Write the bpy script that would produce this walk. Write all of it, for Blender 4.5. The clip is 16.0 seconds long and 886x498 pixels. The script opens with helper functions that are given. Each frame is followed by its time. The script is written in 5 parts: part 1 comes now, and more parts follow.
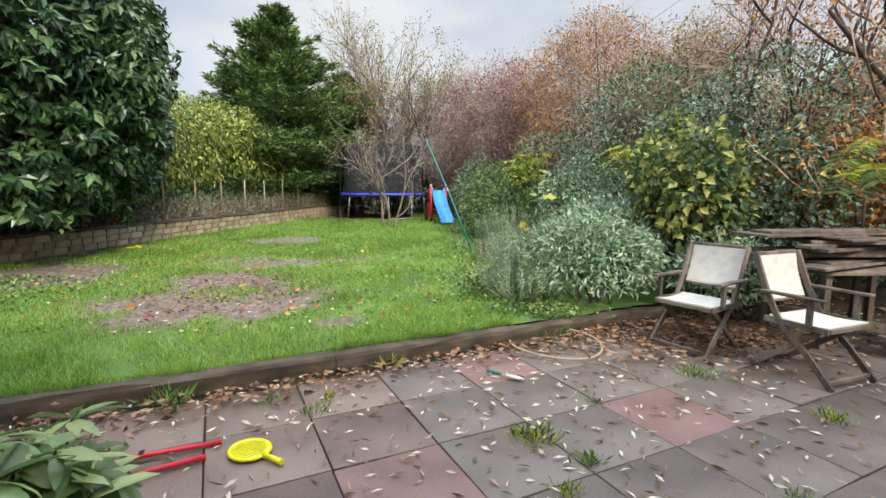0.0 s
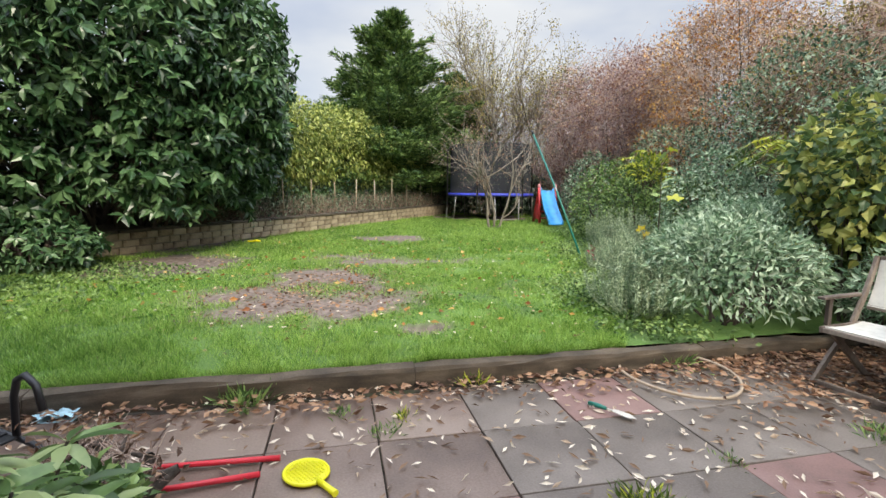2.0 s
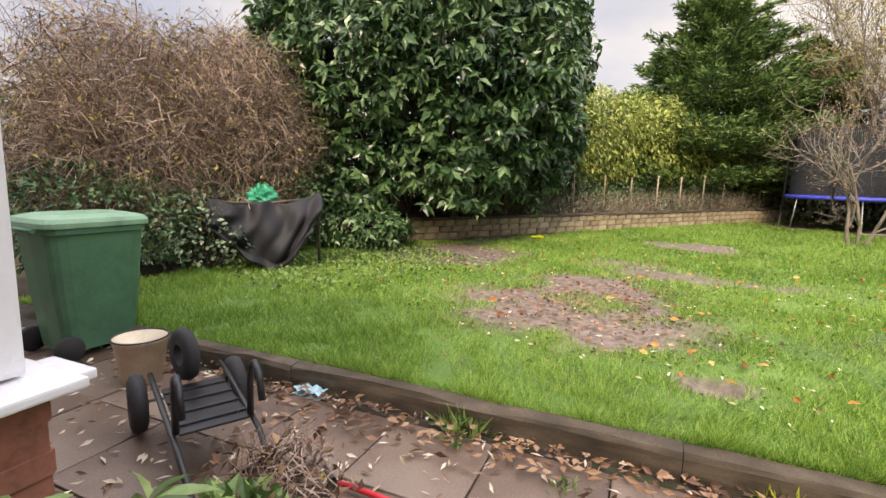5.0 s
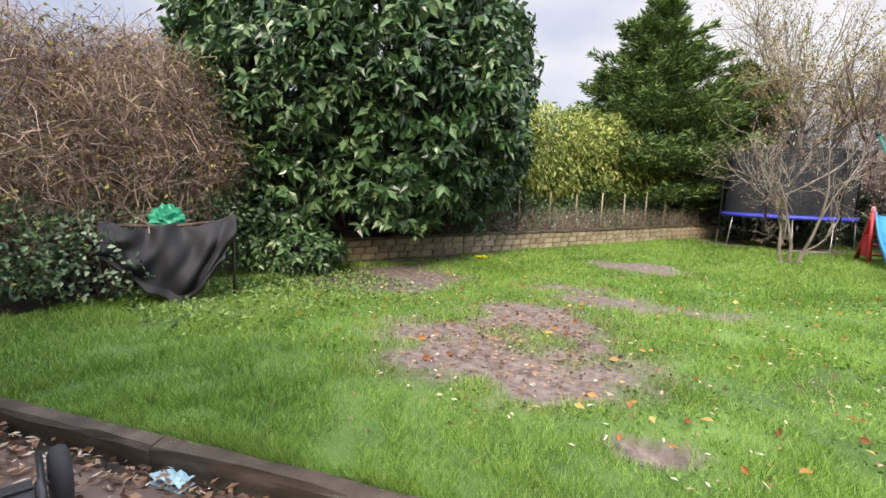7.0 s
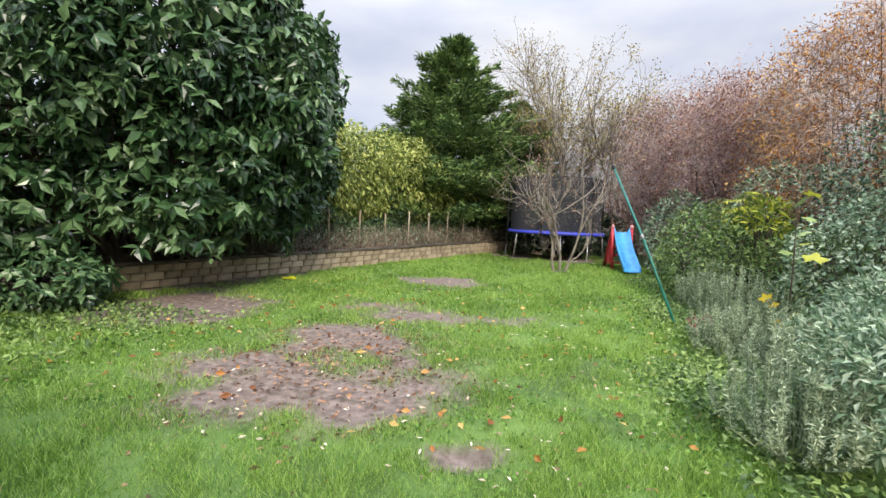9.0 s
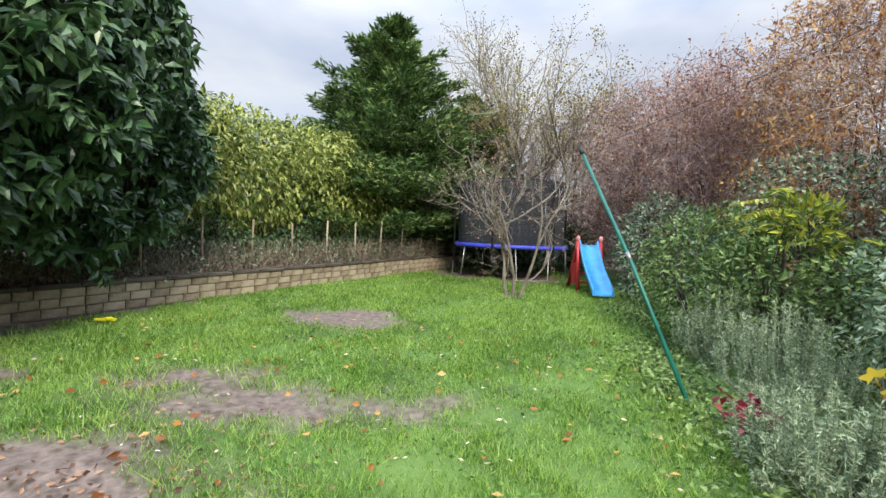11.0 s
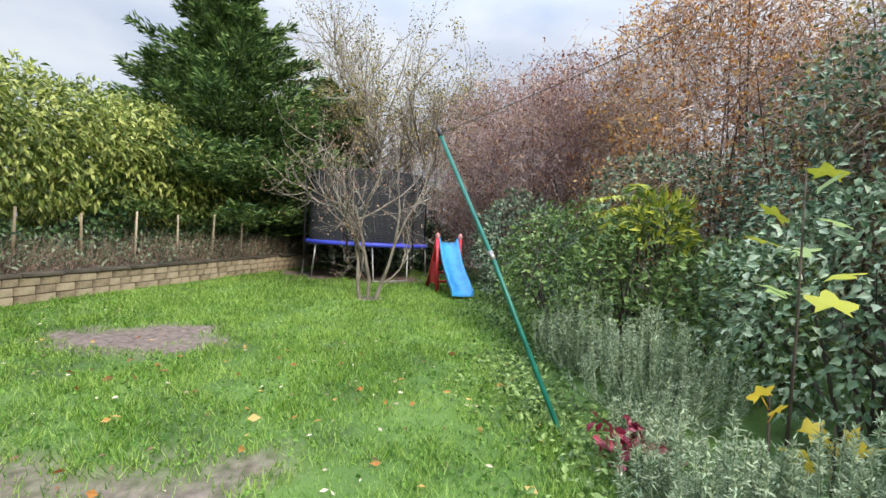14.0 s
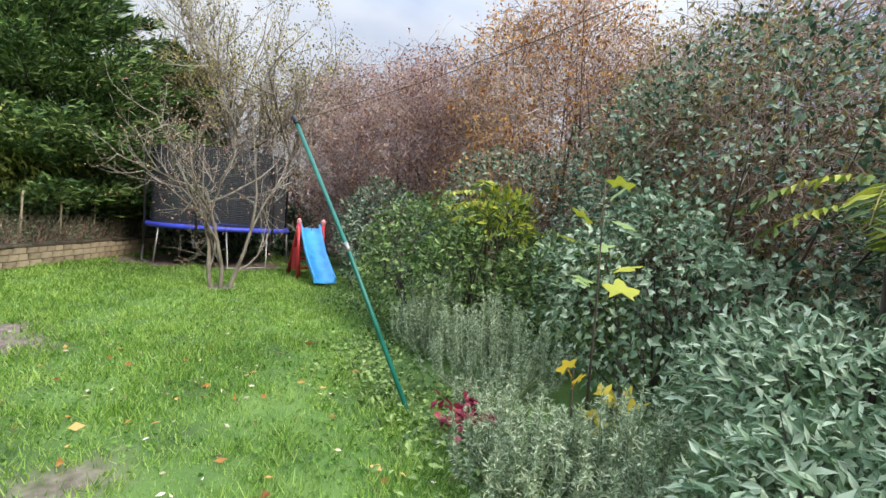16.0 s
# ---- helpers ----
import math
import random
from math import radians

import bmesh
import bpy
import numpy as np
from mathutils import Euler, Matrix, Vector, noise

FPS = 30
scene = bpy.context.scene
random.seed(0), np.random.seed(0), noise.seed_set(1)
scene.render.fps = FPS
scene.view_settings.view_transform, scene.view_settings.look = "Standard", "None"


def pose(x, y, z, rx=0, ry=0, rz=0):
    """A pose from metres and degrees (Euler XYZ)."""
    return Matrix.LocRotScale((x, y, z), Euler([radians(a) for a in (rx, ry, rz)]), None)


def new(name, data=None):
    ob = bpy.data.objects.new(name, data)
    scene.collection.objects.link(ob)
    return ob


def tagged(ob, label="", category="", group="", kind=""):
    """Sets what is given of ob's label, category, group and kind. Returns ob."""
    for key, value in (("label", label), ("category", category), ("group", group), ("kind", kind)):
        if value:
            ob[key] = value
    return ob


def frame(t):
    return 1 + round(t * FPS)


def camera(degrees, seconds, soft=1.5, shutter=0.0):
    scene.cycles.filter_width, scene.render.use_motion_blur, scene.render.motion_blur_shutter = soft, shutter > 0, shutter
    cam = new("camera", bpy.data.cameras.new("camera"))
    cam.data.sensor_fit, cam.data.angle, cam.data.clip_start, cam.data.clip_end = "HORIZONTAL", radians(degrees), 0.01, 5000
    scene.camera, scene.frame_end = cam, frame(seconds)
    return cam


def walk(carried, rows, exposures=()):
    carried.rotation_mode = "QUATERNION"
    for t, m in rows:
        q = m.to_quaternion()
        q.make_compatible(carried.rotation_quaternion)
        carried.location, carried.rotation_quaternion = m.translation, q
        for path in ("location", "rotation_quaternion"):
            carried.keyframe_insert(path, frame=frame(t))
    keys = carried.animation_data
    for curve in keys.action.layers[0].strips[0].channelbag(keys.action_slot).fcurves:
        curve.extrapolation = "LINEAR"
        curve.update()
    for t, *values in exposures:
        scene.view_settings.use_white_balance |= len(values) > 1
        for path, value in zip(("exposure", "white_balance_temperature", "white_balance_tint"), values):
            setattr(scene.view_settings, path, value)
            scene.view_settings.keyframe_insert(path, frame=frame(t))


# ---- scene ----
EXPOSURES = (
    (0.0, 1.24, 7000, 8), (2.5, 1.25, 7000, 8), (3.5, 1.34, 8200, 12), (6.5, 1.42, 8000, 16), (7.0, 1.41, 7200, 13), (7.5, 1.38, 7000, 12),
    (9.0, 1.33, 6900, 12), (11.5, 1.26, 6650, 8), (16.0, 1.27, 6650, 8),
)
cam = camera(85.99, 16.0, soft=1.5)
# seconds, eye x, y, z, yaw, pitch, roll
ROWS = [
    (0, 0.000, 0.000, 1.429, -1.87, -7.11, -0.12),
    (0.5, -0.013, 0.061, 1.450, -3.29, -7.64, -0.31),
    (1, 0.046, 0.117, 1.454, -2.87, -7.84, -0.35),
    (1.5, 0.094, 0.205, 1.433, 0.08, -8.07, -0.41),
    (2, 0.098, 0.473, 1.389, 11.30, -7.04, -0.47),
    (2.5, 0.051, 0.550, 1.401, 17.60, -6.90, -0.80),
    (3, 0.067, 0.640, 1.406, 28.91, -6.75, -1.40),
    (3.5, 0.098, 0.716, 1.416, 36.98, -6.95, -1.90),
    (4, 0.096, 0.781, 1.400, 41.40, -7.70, -1.90),
    (6.5, -0.164, 1.877, 1.535, 48.62, -8.22, -1.90),
    (7, -0.160, 1.822, 1.574, 41.05, -6.95, -2.30),
    (7.5, -0.185, 1.851, 1.586, 33.29, -5.74, -1.75),
    (8, -0.177, 1.841, 1.581, 26.62, -5.18, -1.92),
    (8.5, -0.170, 1.857, 1.577, 21.91, -4.50, -2.28),
    (9, -0.185, 1.891, 1.573, 18.51, -3.74, -2.66),
    (11.5, -0.224, 5.562, 1.595, 13.03, -1.94, -2.34),
    (12, -0.252, 5.900, 1.548, 10.90, -1.74, -2.36),
    (12.5, -0.239, 5.940, 1.539, 8.67, -1.70, -2.46),
    (13, -0.222, 5.911, 1.549, 5.67, -1.72, -2.62),
    (13.5, -0.186, 5.882, 1.569, 1.96, -1.75, -2.82),
    (14, -0.142, 5.869, 1.574, -2.03, -1.67, -3.00),
    (14.5, -0.111, 5.838, 1.591, -6.12, -1.74, -3.22),
    (15, -0.092, 5.790, 1.620, -10.26, -2.03, -3.49),
    (15.5, -0.065, 5.738, 1.643, -13.97, -2.34, -3.76),
    (16, -0.056, 5.701, 1.658, -17.73, -2.71, -4.06),
]
walk(cam, [(t, pose(x, y, z, 90 + pitch, roll, yaw)) for t, x, y, z, yaw, pitch, roll in ROWS], EXPOSURES)
# ---- end of path ----

# ---- world, sun ----
SUN_EL, SUN_AZ = 38.0, 150.0


def build_world():
    w = bpy.data.worlds.new("overcast_sky")
    w.use_nodes = True
    scene.world = w
    nt = w.node_tree
    nt.nodes.clear()
    out = nt.nodes.new("ShaderNodeOutputWorld")
    bg = nt.nodes.new("ShaderNodeBackground")
    bg.inputs["Strength"].default_value = 0.1
    sky = nt.nodes.new("ShaderNodeTexSky")
    sky.sky_type = "NISHITA"
    sky.sun_disc = False
    sky.sun_elevation = radians(SUN_EL)
    sky.sun_rotation = radians(SUN_AZ)
    tc = nt.nodes.new("ShaderNodeTexCoord")
    mp = nt.nodes.new("ShaderNodeMapping")
    mp.inputs["Scale"].default_value = (1.0, 1.0, 2.6)
    n = nt.nodes.new("ShaderNodeTexNoise")
    n.inputs["Scale"].default_value = 1.7
    n.inputs["Detail"].default_value = 5
    n.inputs["Roughness"].default_value = 0.5
    r = nt.nodes.new("ShaderNodeValToRGB")
    r.color_ramp.elements[0].position, r.color_ramp.elements[0].color = 0.36, (1.6, 2.0, 3.0, 1)
    r.color_ramp.elements[1].position, r.color_ramp.elements[1].color = 0.64, (3.5, 3.62, 3.9, 1)
    mix = nt.nodes.new("ShaderNodeMix")
    mix.data_type = "RGBA"
    mix.inputs["Factor"].default_value = 0.9
    L = nt.links.new
    sep = nt.nodes.new("ShaderNodeSeparateXYZ")
    L(tc.outputs["Generated"], sep.inputs[0])
    up = nt.nodes.new("ShaderNodeMapRange")
    up.interpolation_type = "SMOOTHSTEP"
    up.inputs["From Min"].default_value, up.inputs["From Max"].default_value = 0.30, 0.95
    up.inputs["To Min"].default_value, up.inputs["To Max"].default_value = 1.0, 4.2
    L(sep.outputs[2], up.inputs["Value"])
    L(up.outputs[0], bg.inputs["Strength"])
    scale = nt.nodes.new("ShaderNodeMath")
    scale.operation = "MULTIPLY"
    scale.inputs[1].default_value = 0.1
    L(up.outputs[0], scale.inputs[0])
    L(scale.outputs[0], bg.inputs["Strength"])
    L(tc.outputs["Generated"], mp.inputs["Vector"])
    L(mp.outputs[0], n.inputs["Vector"])
    L(n.outputs["Fac"], r.inputs[0])
    L(sky.outputs[0], mix.inputs[6])
    L(r.outputs[0], mix.inputs[7])
    L(mix.outputs[2], bg.inputs[0])
    L(bg.outputs[0], out.inputs[0])
    s = bpy.data.lights.new("sun", "SUN")
    s.energy, s.angle, s.color = 1.5, radians(16), (1.0, 0.92, 0.80)
    ob = new("sun", s)
    a, e = radians(SUN_AZ), radians(SUN_EL)
    d = Vector((math.sin(a) * math.cos(e), math.cos(a) * math.cos(e), math.sin(e)))
    ob.matrix_world = Matrix.Translation(d * 50) @ d.to_track_quat("Z", "Y").to_matrix().to_4x4()


build_world()

# ---- materials ----


def material(name, stops, scale=8.0, rough=0.7, bump=0.2, island=0.0, fine=60.0, metal=0.0, translucent=0.0, obj_random=0.0, attr=None, coords="Object", spec=0.5, stretch=(1, 1, 1)):
    """stops: colours from dark to light, spread by noise at two scales; island: how far each piece differs from the next."""
    m = bpy.data.materials.new(name)
    m.use_nodes = True
    nt = m.node_tree
    b = nt.nodes["Principled BSDF"]
    out = nt.nodes["Material Output"]
    L = nt.links.new
    N = nt.nodes.new
    tc = N("ShaderNodeTexCoord")
    mp = N("ShaderNodeMapping")
    mp.inputs["Scale"].default_value = stretch
    L(tc.outputs[coords], mp.inputs["Vector"])
    n1 = N("ShaderNodeTexNoise")
    n1.inputs["Scale"].default_value, n1.inputs["Detail"].default_value = scale, 6
    n2 = N("ShaderNodeTexNoise")
    n2.inputs["Scale"].default_value, n2.inputs["Detail"].default_value = fine, 4
    L(mp.outputs[0], n1.inputs["Vector"])
    L(mp.outputs[0], n2.inputs["Vector"])
    add = N("ShaderNodeMath")
    add.operation = "MULTIPLY_ADD"
    L(n2.outputs["Fac"], add.inputs[0])
    add.inputs[1].default_value = 0.35
    L(n1.outputs["Fac"], add.inputs[2])
    val = add.outputs[0]
    sub = N("ShaderNodeMath")
    sub.operation = "SUBTRACT"
    L(val, sub.inputs[0])
    sub.inputs[1].default_value = 0.175
    val = sub.outputs[0]
    for amount, kind in ((island, "island"), (obj_random, "object")):
        if amount:
            g = N("ShaderNodeNewGeometry") if kind == "island" else N("ShaderNodeObjectInfo")
            o = g.outputs["Random Per Island"] if kind == "island" else g.outputs["Random"]
            k = N("ShaderNodeMath")
            k.operation = "MULTIPLY_ADD"
            L(o, k.inputs[0])
            k.inputs[1].default_value = amount
            s = N("ShaderNodeMath")
            s.operation = "SUBTRACT"
            L(val, s.inputs[0])
            s.inputs[1].default_value = amount / 2
            L(s.outputs[0], k.inputs[2])
            val = k.outputs[0]
    ramp = N("ShaderNodeValToRGB")
    el = ramp.color_ramp.elements
    while len(el) < len(stops):
        el.new(0.5)
    for i, c in enumerate(stops):
        el[i].position = 0.28 + 0.44 * i / max(1, len(stops) - 1)
        el[i].color = (*c, 1)
    L(val, ramp.inputs[0])
    col = ramp.outputs[0]
    if attr:
        name_, stops2 = attr
        a = N("ShaderNodeAttribute")
        a.attribute_name = name_
        r2 = N("ShaderNodeValToRGB")
        r2.color_ramp.elements[0].position, r2.color_ramp.elements[0].color = 0.3, (*stops2[0], 1)
        r2.color_ramp.elements[1].position, r2.color_ramp.elements[1].color = 0.7, (*stops2[1], 1)
        n3 = N("ShaderNodeTexNoise")
        n3.inputs["Scale"].default_value, n3.inputs["Detail"].default_value = 14, 8
        L(mp.outputs[0], n3.inputs["Vector"])
        L(n3.outputs["Fac"], r2.inputs[0])
        mx = N("ShaderNodeMix")
        mx.data_type = "RGBA"
        th = N("ShaderNodeMath")
        th.operation = "MULTIPLY_ADD"
        L(n2.outputs["Fac"], th.inputs[0])
        th.inputs[1].default_value = 0.8
        th.inputs[2].default_value = -0.4
        ad = N("ShaderNodeMath")
        ad.use_clamp = True
        L(a.outputs["Fac"], ad.inputs[0])
        L(th.outputs[0], ad.inputs[1])
        L(ad.outputs[0], mx.inputs["Factor"])
        L(col, mx.inputs[6])
        L(r2.outputs[0], mx.inputs[7])
        col = mx.outputs[2]
    L(col, b.inputs["Base Color"])
    b.inputs["Roughness"].default_value = rough
    b.inputs["Metallic"].default_value = metal
    b.inputs["Specular IOR Level"].default_value = spec
    rr = N("ShaderNodeMapRange")
    rr.inputs["To Min"].default_value, rr.inputs["To Max"].default_value = max(0, rough - 0.15), min(1, rough + 0.12)
    L(n1.outputs["Fac"], rr.inputs["Value"])
    L(rr.outputs[0], b.inputs["Roughness"])
    if bump:
        bp = N("ShaderNodeBump")
        bp.inputs["Strength"].default_value, bp.inputs["Distance"].default_value = bump, 0.01
        L(add.outputs[0], bp.inputs["Height"])
        L(bp.outputs[0], b.inputs["Normal"])
    if translucent:
        t = N("ShaderNodeBsdfTranslucent")
        L(col, t.inputs["Color"])
        ms = N("ShaderNodeMixShader")
        ms.inputs[0].default_value = translucent
        L(b.outputs[0], ms.inputs[1])
        L(t.outputs[0], ms.inputs[2])
        L(ms.outputs[0], out.inputs["Surface"])
    return m


def leafmat(name, a, b_, c, rough=0.45, tr=0.25, island=0.9, spec=0.5):
    return material(name, (a, b_, c), scale=0.8, rough=rough, bump=0, island=island, fine=30, translucent=tr, spec=spec)


M_SLAB = material("weathered_concrete_slab", ((0.075, 0.058, 0.046), (0.155, 0.125, 0.102), (0.235, 0.197, 0.165)), scale=1.3, rough=0.55, bump=0.25, obj_random=0.08, fine=90, coords="Object")
M_SLAB_RED = material("red_concrete_slab", ((0.12, 0.075, 0.062), (0.22, 0.125, 0.105), (0.28, 0.175, 0.15)), scale=2.2, rough=0.55, bump=0.25, obj_random=0.1, fine=90)
M_SLAB_BROWN = material("damp_brown_slab", ((0.09, 0.06, 0.045), (0.175, 0.12, 0.092), (0.26, 0.195, 0.155)), scale=1.4, rough=0.38, bump=0.3, obj_random=0.15, fine=80)
M_JOINT = material("dark_joint_soil", ((0.02, 0.015, 0.01), (0.045, 0.035, 0.025), (0.06, 0.07, 0.03)), scale=5, rough=0.95, bump=0.5)
M_LAWN = material("lawn_ground", ((0.035, 0.07, 0.014), (0.08, 0.16, 0.028), (0.14, 0.24, 0.05)), scale=1.3, rough=0.95, bump=0.8, fine=45, attr=("soil", ((0.085, 0.06, 0.048), (0.27, 0.21, 0.18))))
M_EARTH = material("earth", ((0.03, 0.022, 0.015), (0.06, 0.045, 0.03), (0.09, 0.075, 0.045)), scale=3, rough=0.95, bump=0.8)
M_TIMBER = material("old_dark_timber", ((0.03, 0.022, 0.014), (0.07, 0.052, 0.034), (0.13, 0.10, 0.07)), scale=4, rough=0.85, bump=0.5, stretch=(1, 1, 4), fine=70)
M_BLOCK = material("buff_walling_block", ((0.15, 0.11, 0.07), (0.30, 0.24, 0.16), (0.44, 0.36, 0.25)), scale=5, rough=0.9, bump=0.5, obj_random=0.3)
M_CAP = material("dark_coping", ((0.035, 0.03, 0.022), (0.075, 0.062, 0.046), (0.12, 0.10, 0.075)), scale=4, rough=0.9, bump=0.4, obj_random=0.2)
M_STAKE = material("pale_weathered_stake", ((0.22, 0.17, 0.11), (0.36, 0.29, 0.20), (0.48, 0.41, 0.31)), scale=6, rough=0.9, bump=0.3, obj_random=0.4, stretch=(1, 1, 0.2))
M_WIRE = material("dull_wire", ((0.06, 0.07, 0.06), (0.10, 0.11, 0.10), (0.14, 0.15, 0.14)), rough=0.5, metal=0.6, bump=0)
M_BARK = material("grey_bark", ((0.09, 0.075, 0.055), (0.19, 0.165, 0.13), (0.30, 0.27, 0.22)), scale=9, rough=0.95, bump=0.7, stretch=(1, 1, 0.3))
M_BARKD = material("dark_bark", ((0.03, 0.024, 0.018), (0.075, 0.058, 0.045), (0.14, 0.11, 0.09)), scale=9, rough=0.95, bump=0.7, stretch=(1, 1, 0.3))
M_TWIG_GREY = material("grey_twigs", ((0.16, 0.135, 0.11), (0.27, 0.24, 0.20), (0.38, 0.35, 0.30)), scale=1, rough=0.9, bump=0, island=0.6)
M_TWIG_BROWN = material("brown_twigs", ((0.16, 0.10, 0.07), (0.36, 0.24, 0.18), (0.55, 0.43, 0.34)), scale=1, rough=0.9, bump=0, island=0.7)
M_TWIG_DARK = material("dull_brown_twigs", ((0.08, 0.055, 0.04), (0.22, 0.15, 0.115), (0.42, 0.31, 0.24)), scale=1, rough=0.9, bump=0, island=0.8)
M_TWIG_PINK = material("reddish_twigs", ((0.17, 0.10, 0.09), (0.34, 0.22, 0.20), (0.50, 0.39, 0.37)), scale=1, rough=0.9, bump=0, island=0.7)
M_LAUREL = leafmat("glossy_laurel_leaf", (0.018, 0.052, 0.018), (0.055, 0.125, 0.045), (0.14, 0.24, 0.10), spec=0.5, rough=0.34, tr=0.14, island=0.7)
M_HEDGE = leafmat("yellow_green_hedge_leaf", (0.09, 0.14, 0.025), (0.25, 0.32, 0.06), (0.52, 0.56, 0.17), rough=0.5, tr=0.3)
M_CONIFER = leafmat("conifer_needles", (0.035, 0.08, 0.024), (0.10, 0.19, 0.05), (0.21, 0.31, 0.09), rough=0.75, tr=0.15)
M_IVY = leafmat("dark_ivy_leaf", (0.04, 0.085, 0.048), (0.135, 0.215, 0.125), (0.33, 0.42, 0.28), rough=0.5, tr=0.2, spec=0.35)
M_SAGE = leafmat("grey_green_leaf", (0.12, 0.21, 0.11), (0.24, 0.35, 0.21), (0.47, 0.57, 0.40), rough=0.6, tr=0.25)
M_ROSE = leafmat("rosemary_needles", (0.14, 0.21, 0.115), (0.32, 0.42, 0.26), (0.50, 0.57, 0.38), rough=0.7, tr=0.2)
M_YG = leafmat("yellow_green_leaf", (0.08, 0.13, 0.02), (0.22, 0.30, 0.035), (0.50, 0.52, 0.06), rough=0.5, tr=0.3)
M_GREEN = leafmat("mid_green_leaf", (0.06, 0.12, 0.03), (0.15, 0.25, 0.07), (0.30, 0.42, 0.13), rough=0.5, tr=0.25)
M_ORANGE = leafmat("orange_autumn_leaf", (0.28, 0.10, 0.03), (0.60, 0.25, 0.06), (0.74, 0.46, 0.16), rough=0.6, tr=0.35)
M_RUST = leafmat("rust_brown_leaf", (0.20, 0.08, 0.06), (0.40, 0.20, 0.13), (0.60, 0.42, 0.27), rough=0.7, tr=0.3)
M_OLIVE = leafmat("olive_yellow_leaf", (0.12, 0.10, 0.03), (0.26, 0.22, 0.06), (0.46, 0.38, 0.12), rough=0.6, tr=0.3)
M_CLOVER = leafmat("dull_clover_leaf", (0.05, 0.13, 0.02), (0.11, 0.24, 0.04), (0.19, 0.34, 0.07), rough=0.8, tr=0.2, spec=0.2)
M_CLIMBER = leafmat("yellowing_climber_leaf", (0.07, 0.13, 0.05), (0.22, 0.28, 0.07), (0.48, 0.48, 0.13), rough=0.5, tr=0.3)
M_YELLOW = leafmat("bright_yellow_leaf", (0.55, 0.33, 0.02), (0.75, 0.52, 0.03), (0.85, 0.66, 0.08), rough=0.5, tr=0.35)
M_CRIMSON = leafmat("crimson_leaf", (0.18, 0.01, 0.035), (0.30, 0.025, 0.06), (0.45, 0.10, 0.14), rough=0.5, tr=0.25)
M_RHODO = leafmat("rhododendron_leaf", (0.07, 0.13, 0.035), (0.17, 0.27, 0.085), (0.36, 0.44, 0.18), rough=0.38, tr=0.2)
M_GRASS = leafmat("grass_blade", (0.085, 0.19, 0.022), (0.19, 0.38, 0.045), (0.40, 0.56, 0.14), rough=0.5, tr=0.35, island=0.9)
M_STRAW = leafmat("dry_fallen_leaf", (0.22, 0.13, 0.075), (0.50, 0.38, 0.26), (0.78, 0.68, 0.54), rough=0.7, tr=0.1, island=1.0)
M_DEADLEAF = leafmat("brown_fallen_leaf", (0.09, 0.045, 0.025), (0.22, 0.11, 0.06), (0.40, 0.24, 0.14), rough=0.7, tr=0.1, island=1.0)


def plain(name, c, rough=0.5, metal=0.0, bump=0.08, spread=0.25, scale=6, spec=0.5):
    lo, hi = 1 - spread, 1 + spread * 0.6
    return material(name, (tuple(v * lo for v in c), c, tuple(min(0.95, v * hi) for v in c)), scale=scale, rough=rough, metal=metal, bump=bump, spec=spec)


M_RED = plain("faded_red_plastic", (0.62, 0.045, 0.055), 0.45)
M_BLUE = plain("sky_blue_plastic", (0.06, 0.36, 0.78), 0.4)
M_PALEPINK = plain("sun_bleached_red_plastic", (0.75, 0.33, 0.33), 0.5)
M_PADBLUE = plain("royal_blue_pad", (0.05, 0.07, 0.55), 0.5)
M_NET = plain("black_net", (0.035, 0.038, 0.045), 0.9)
M_GALV = plain("galvanised_tube", (0.35, 0.34, 0.33), 0.45, 0.7)
M_BLACK = plain("black_powder_coated_tube", (0.03, 0.03, 0.033), 0.4, 0.2)
M_TYRE = plain("black_rubber", (0.028, 0.028, 0.03), 0.8)
M_TARP = plain("black_tarpaulin", (0.012, 0.012, 0.016), 0.7, bump=0.3, scale=9)
M_BIN = plain("dark_green_bin_plastic", (0.075, 0.20, 0.115), 0.45)
M_BINLID = plain("faded_green_lid_plastic", (0.22, 0.40, 0.25), 0.45)
M_POLE = plain("dark_green_plastic_pole", (0.012, 0.16, 0.12), 0.4)
M_UPVC = plain("white_upvc", (0.80, 0.80, 0.82), 0.3, bump=0.02, spread=0.06, scale=2)
M_GASKET = plain("black_gasket", (0.02, 0.02, 0.02), 0.6)
M_BRICK = plain("red_brick", (0.30, 0.12, 0.08), 0.85, bump=0.4, spread=0.4, scale=12)
M_MORTAR = plain("grey_mortar", (0.28, 0.25, 0.22), 0.9, bump=0.3)
M_TEAK = material("grey_weathered_teak", ((0.055, 0.04, 0.03), (0.15, 0.115, 0.09), (0.28, 0.235, 0.19)), scale=5, rough=0.8, bump=0.4, fine=80, stretch=(1, 1, 0.3), obj_random=0.15)
M_SLING = plain("off_white_sling_fabric", (0.62, 0.60, 0.53), 0.8, bump=0.15, spread=0.15, scale=14)
M_REDROD = plain("red_painted_handle", (0.62, 0.025, 0.04), 0.35)
M_YELPL = plain("bright_yellow_plastic", (0.80, 0.74, 0.02), 0.4, spread=0.15)
M_BUCKET = plain("cream_plastic", (0.74, 0.64, 0.48), 0.5)
M_GREENFAB = plain("bright_green_plastic", (0.015, 0.30, 0.17), 0.45)
M_RAG = plain("pale_blue_cloth", (0.42, 0.62, 0.68), 0.8)
M_STEEL = plain("dull_steel", (0.5, 0.5, 0.5), 0.35, 0.9)
M_STONE = plain("pale_stone", (0.50, 0.48, 0.42), 0.85)
M_RENDER = plain("off_white_house_render", (0.55, 0.52, 0.47), 0.9, bump=0.3)
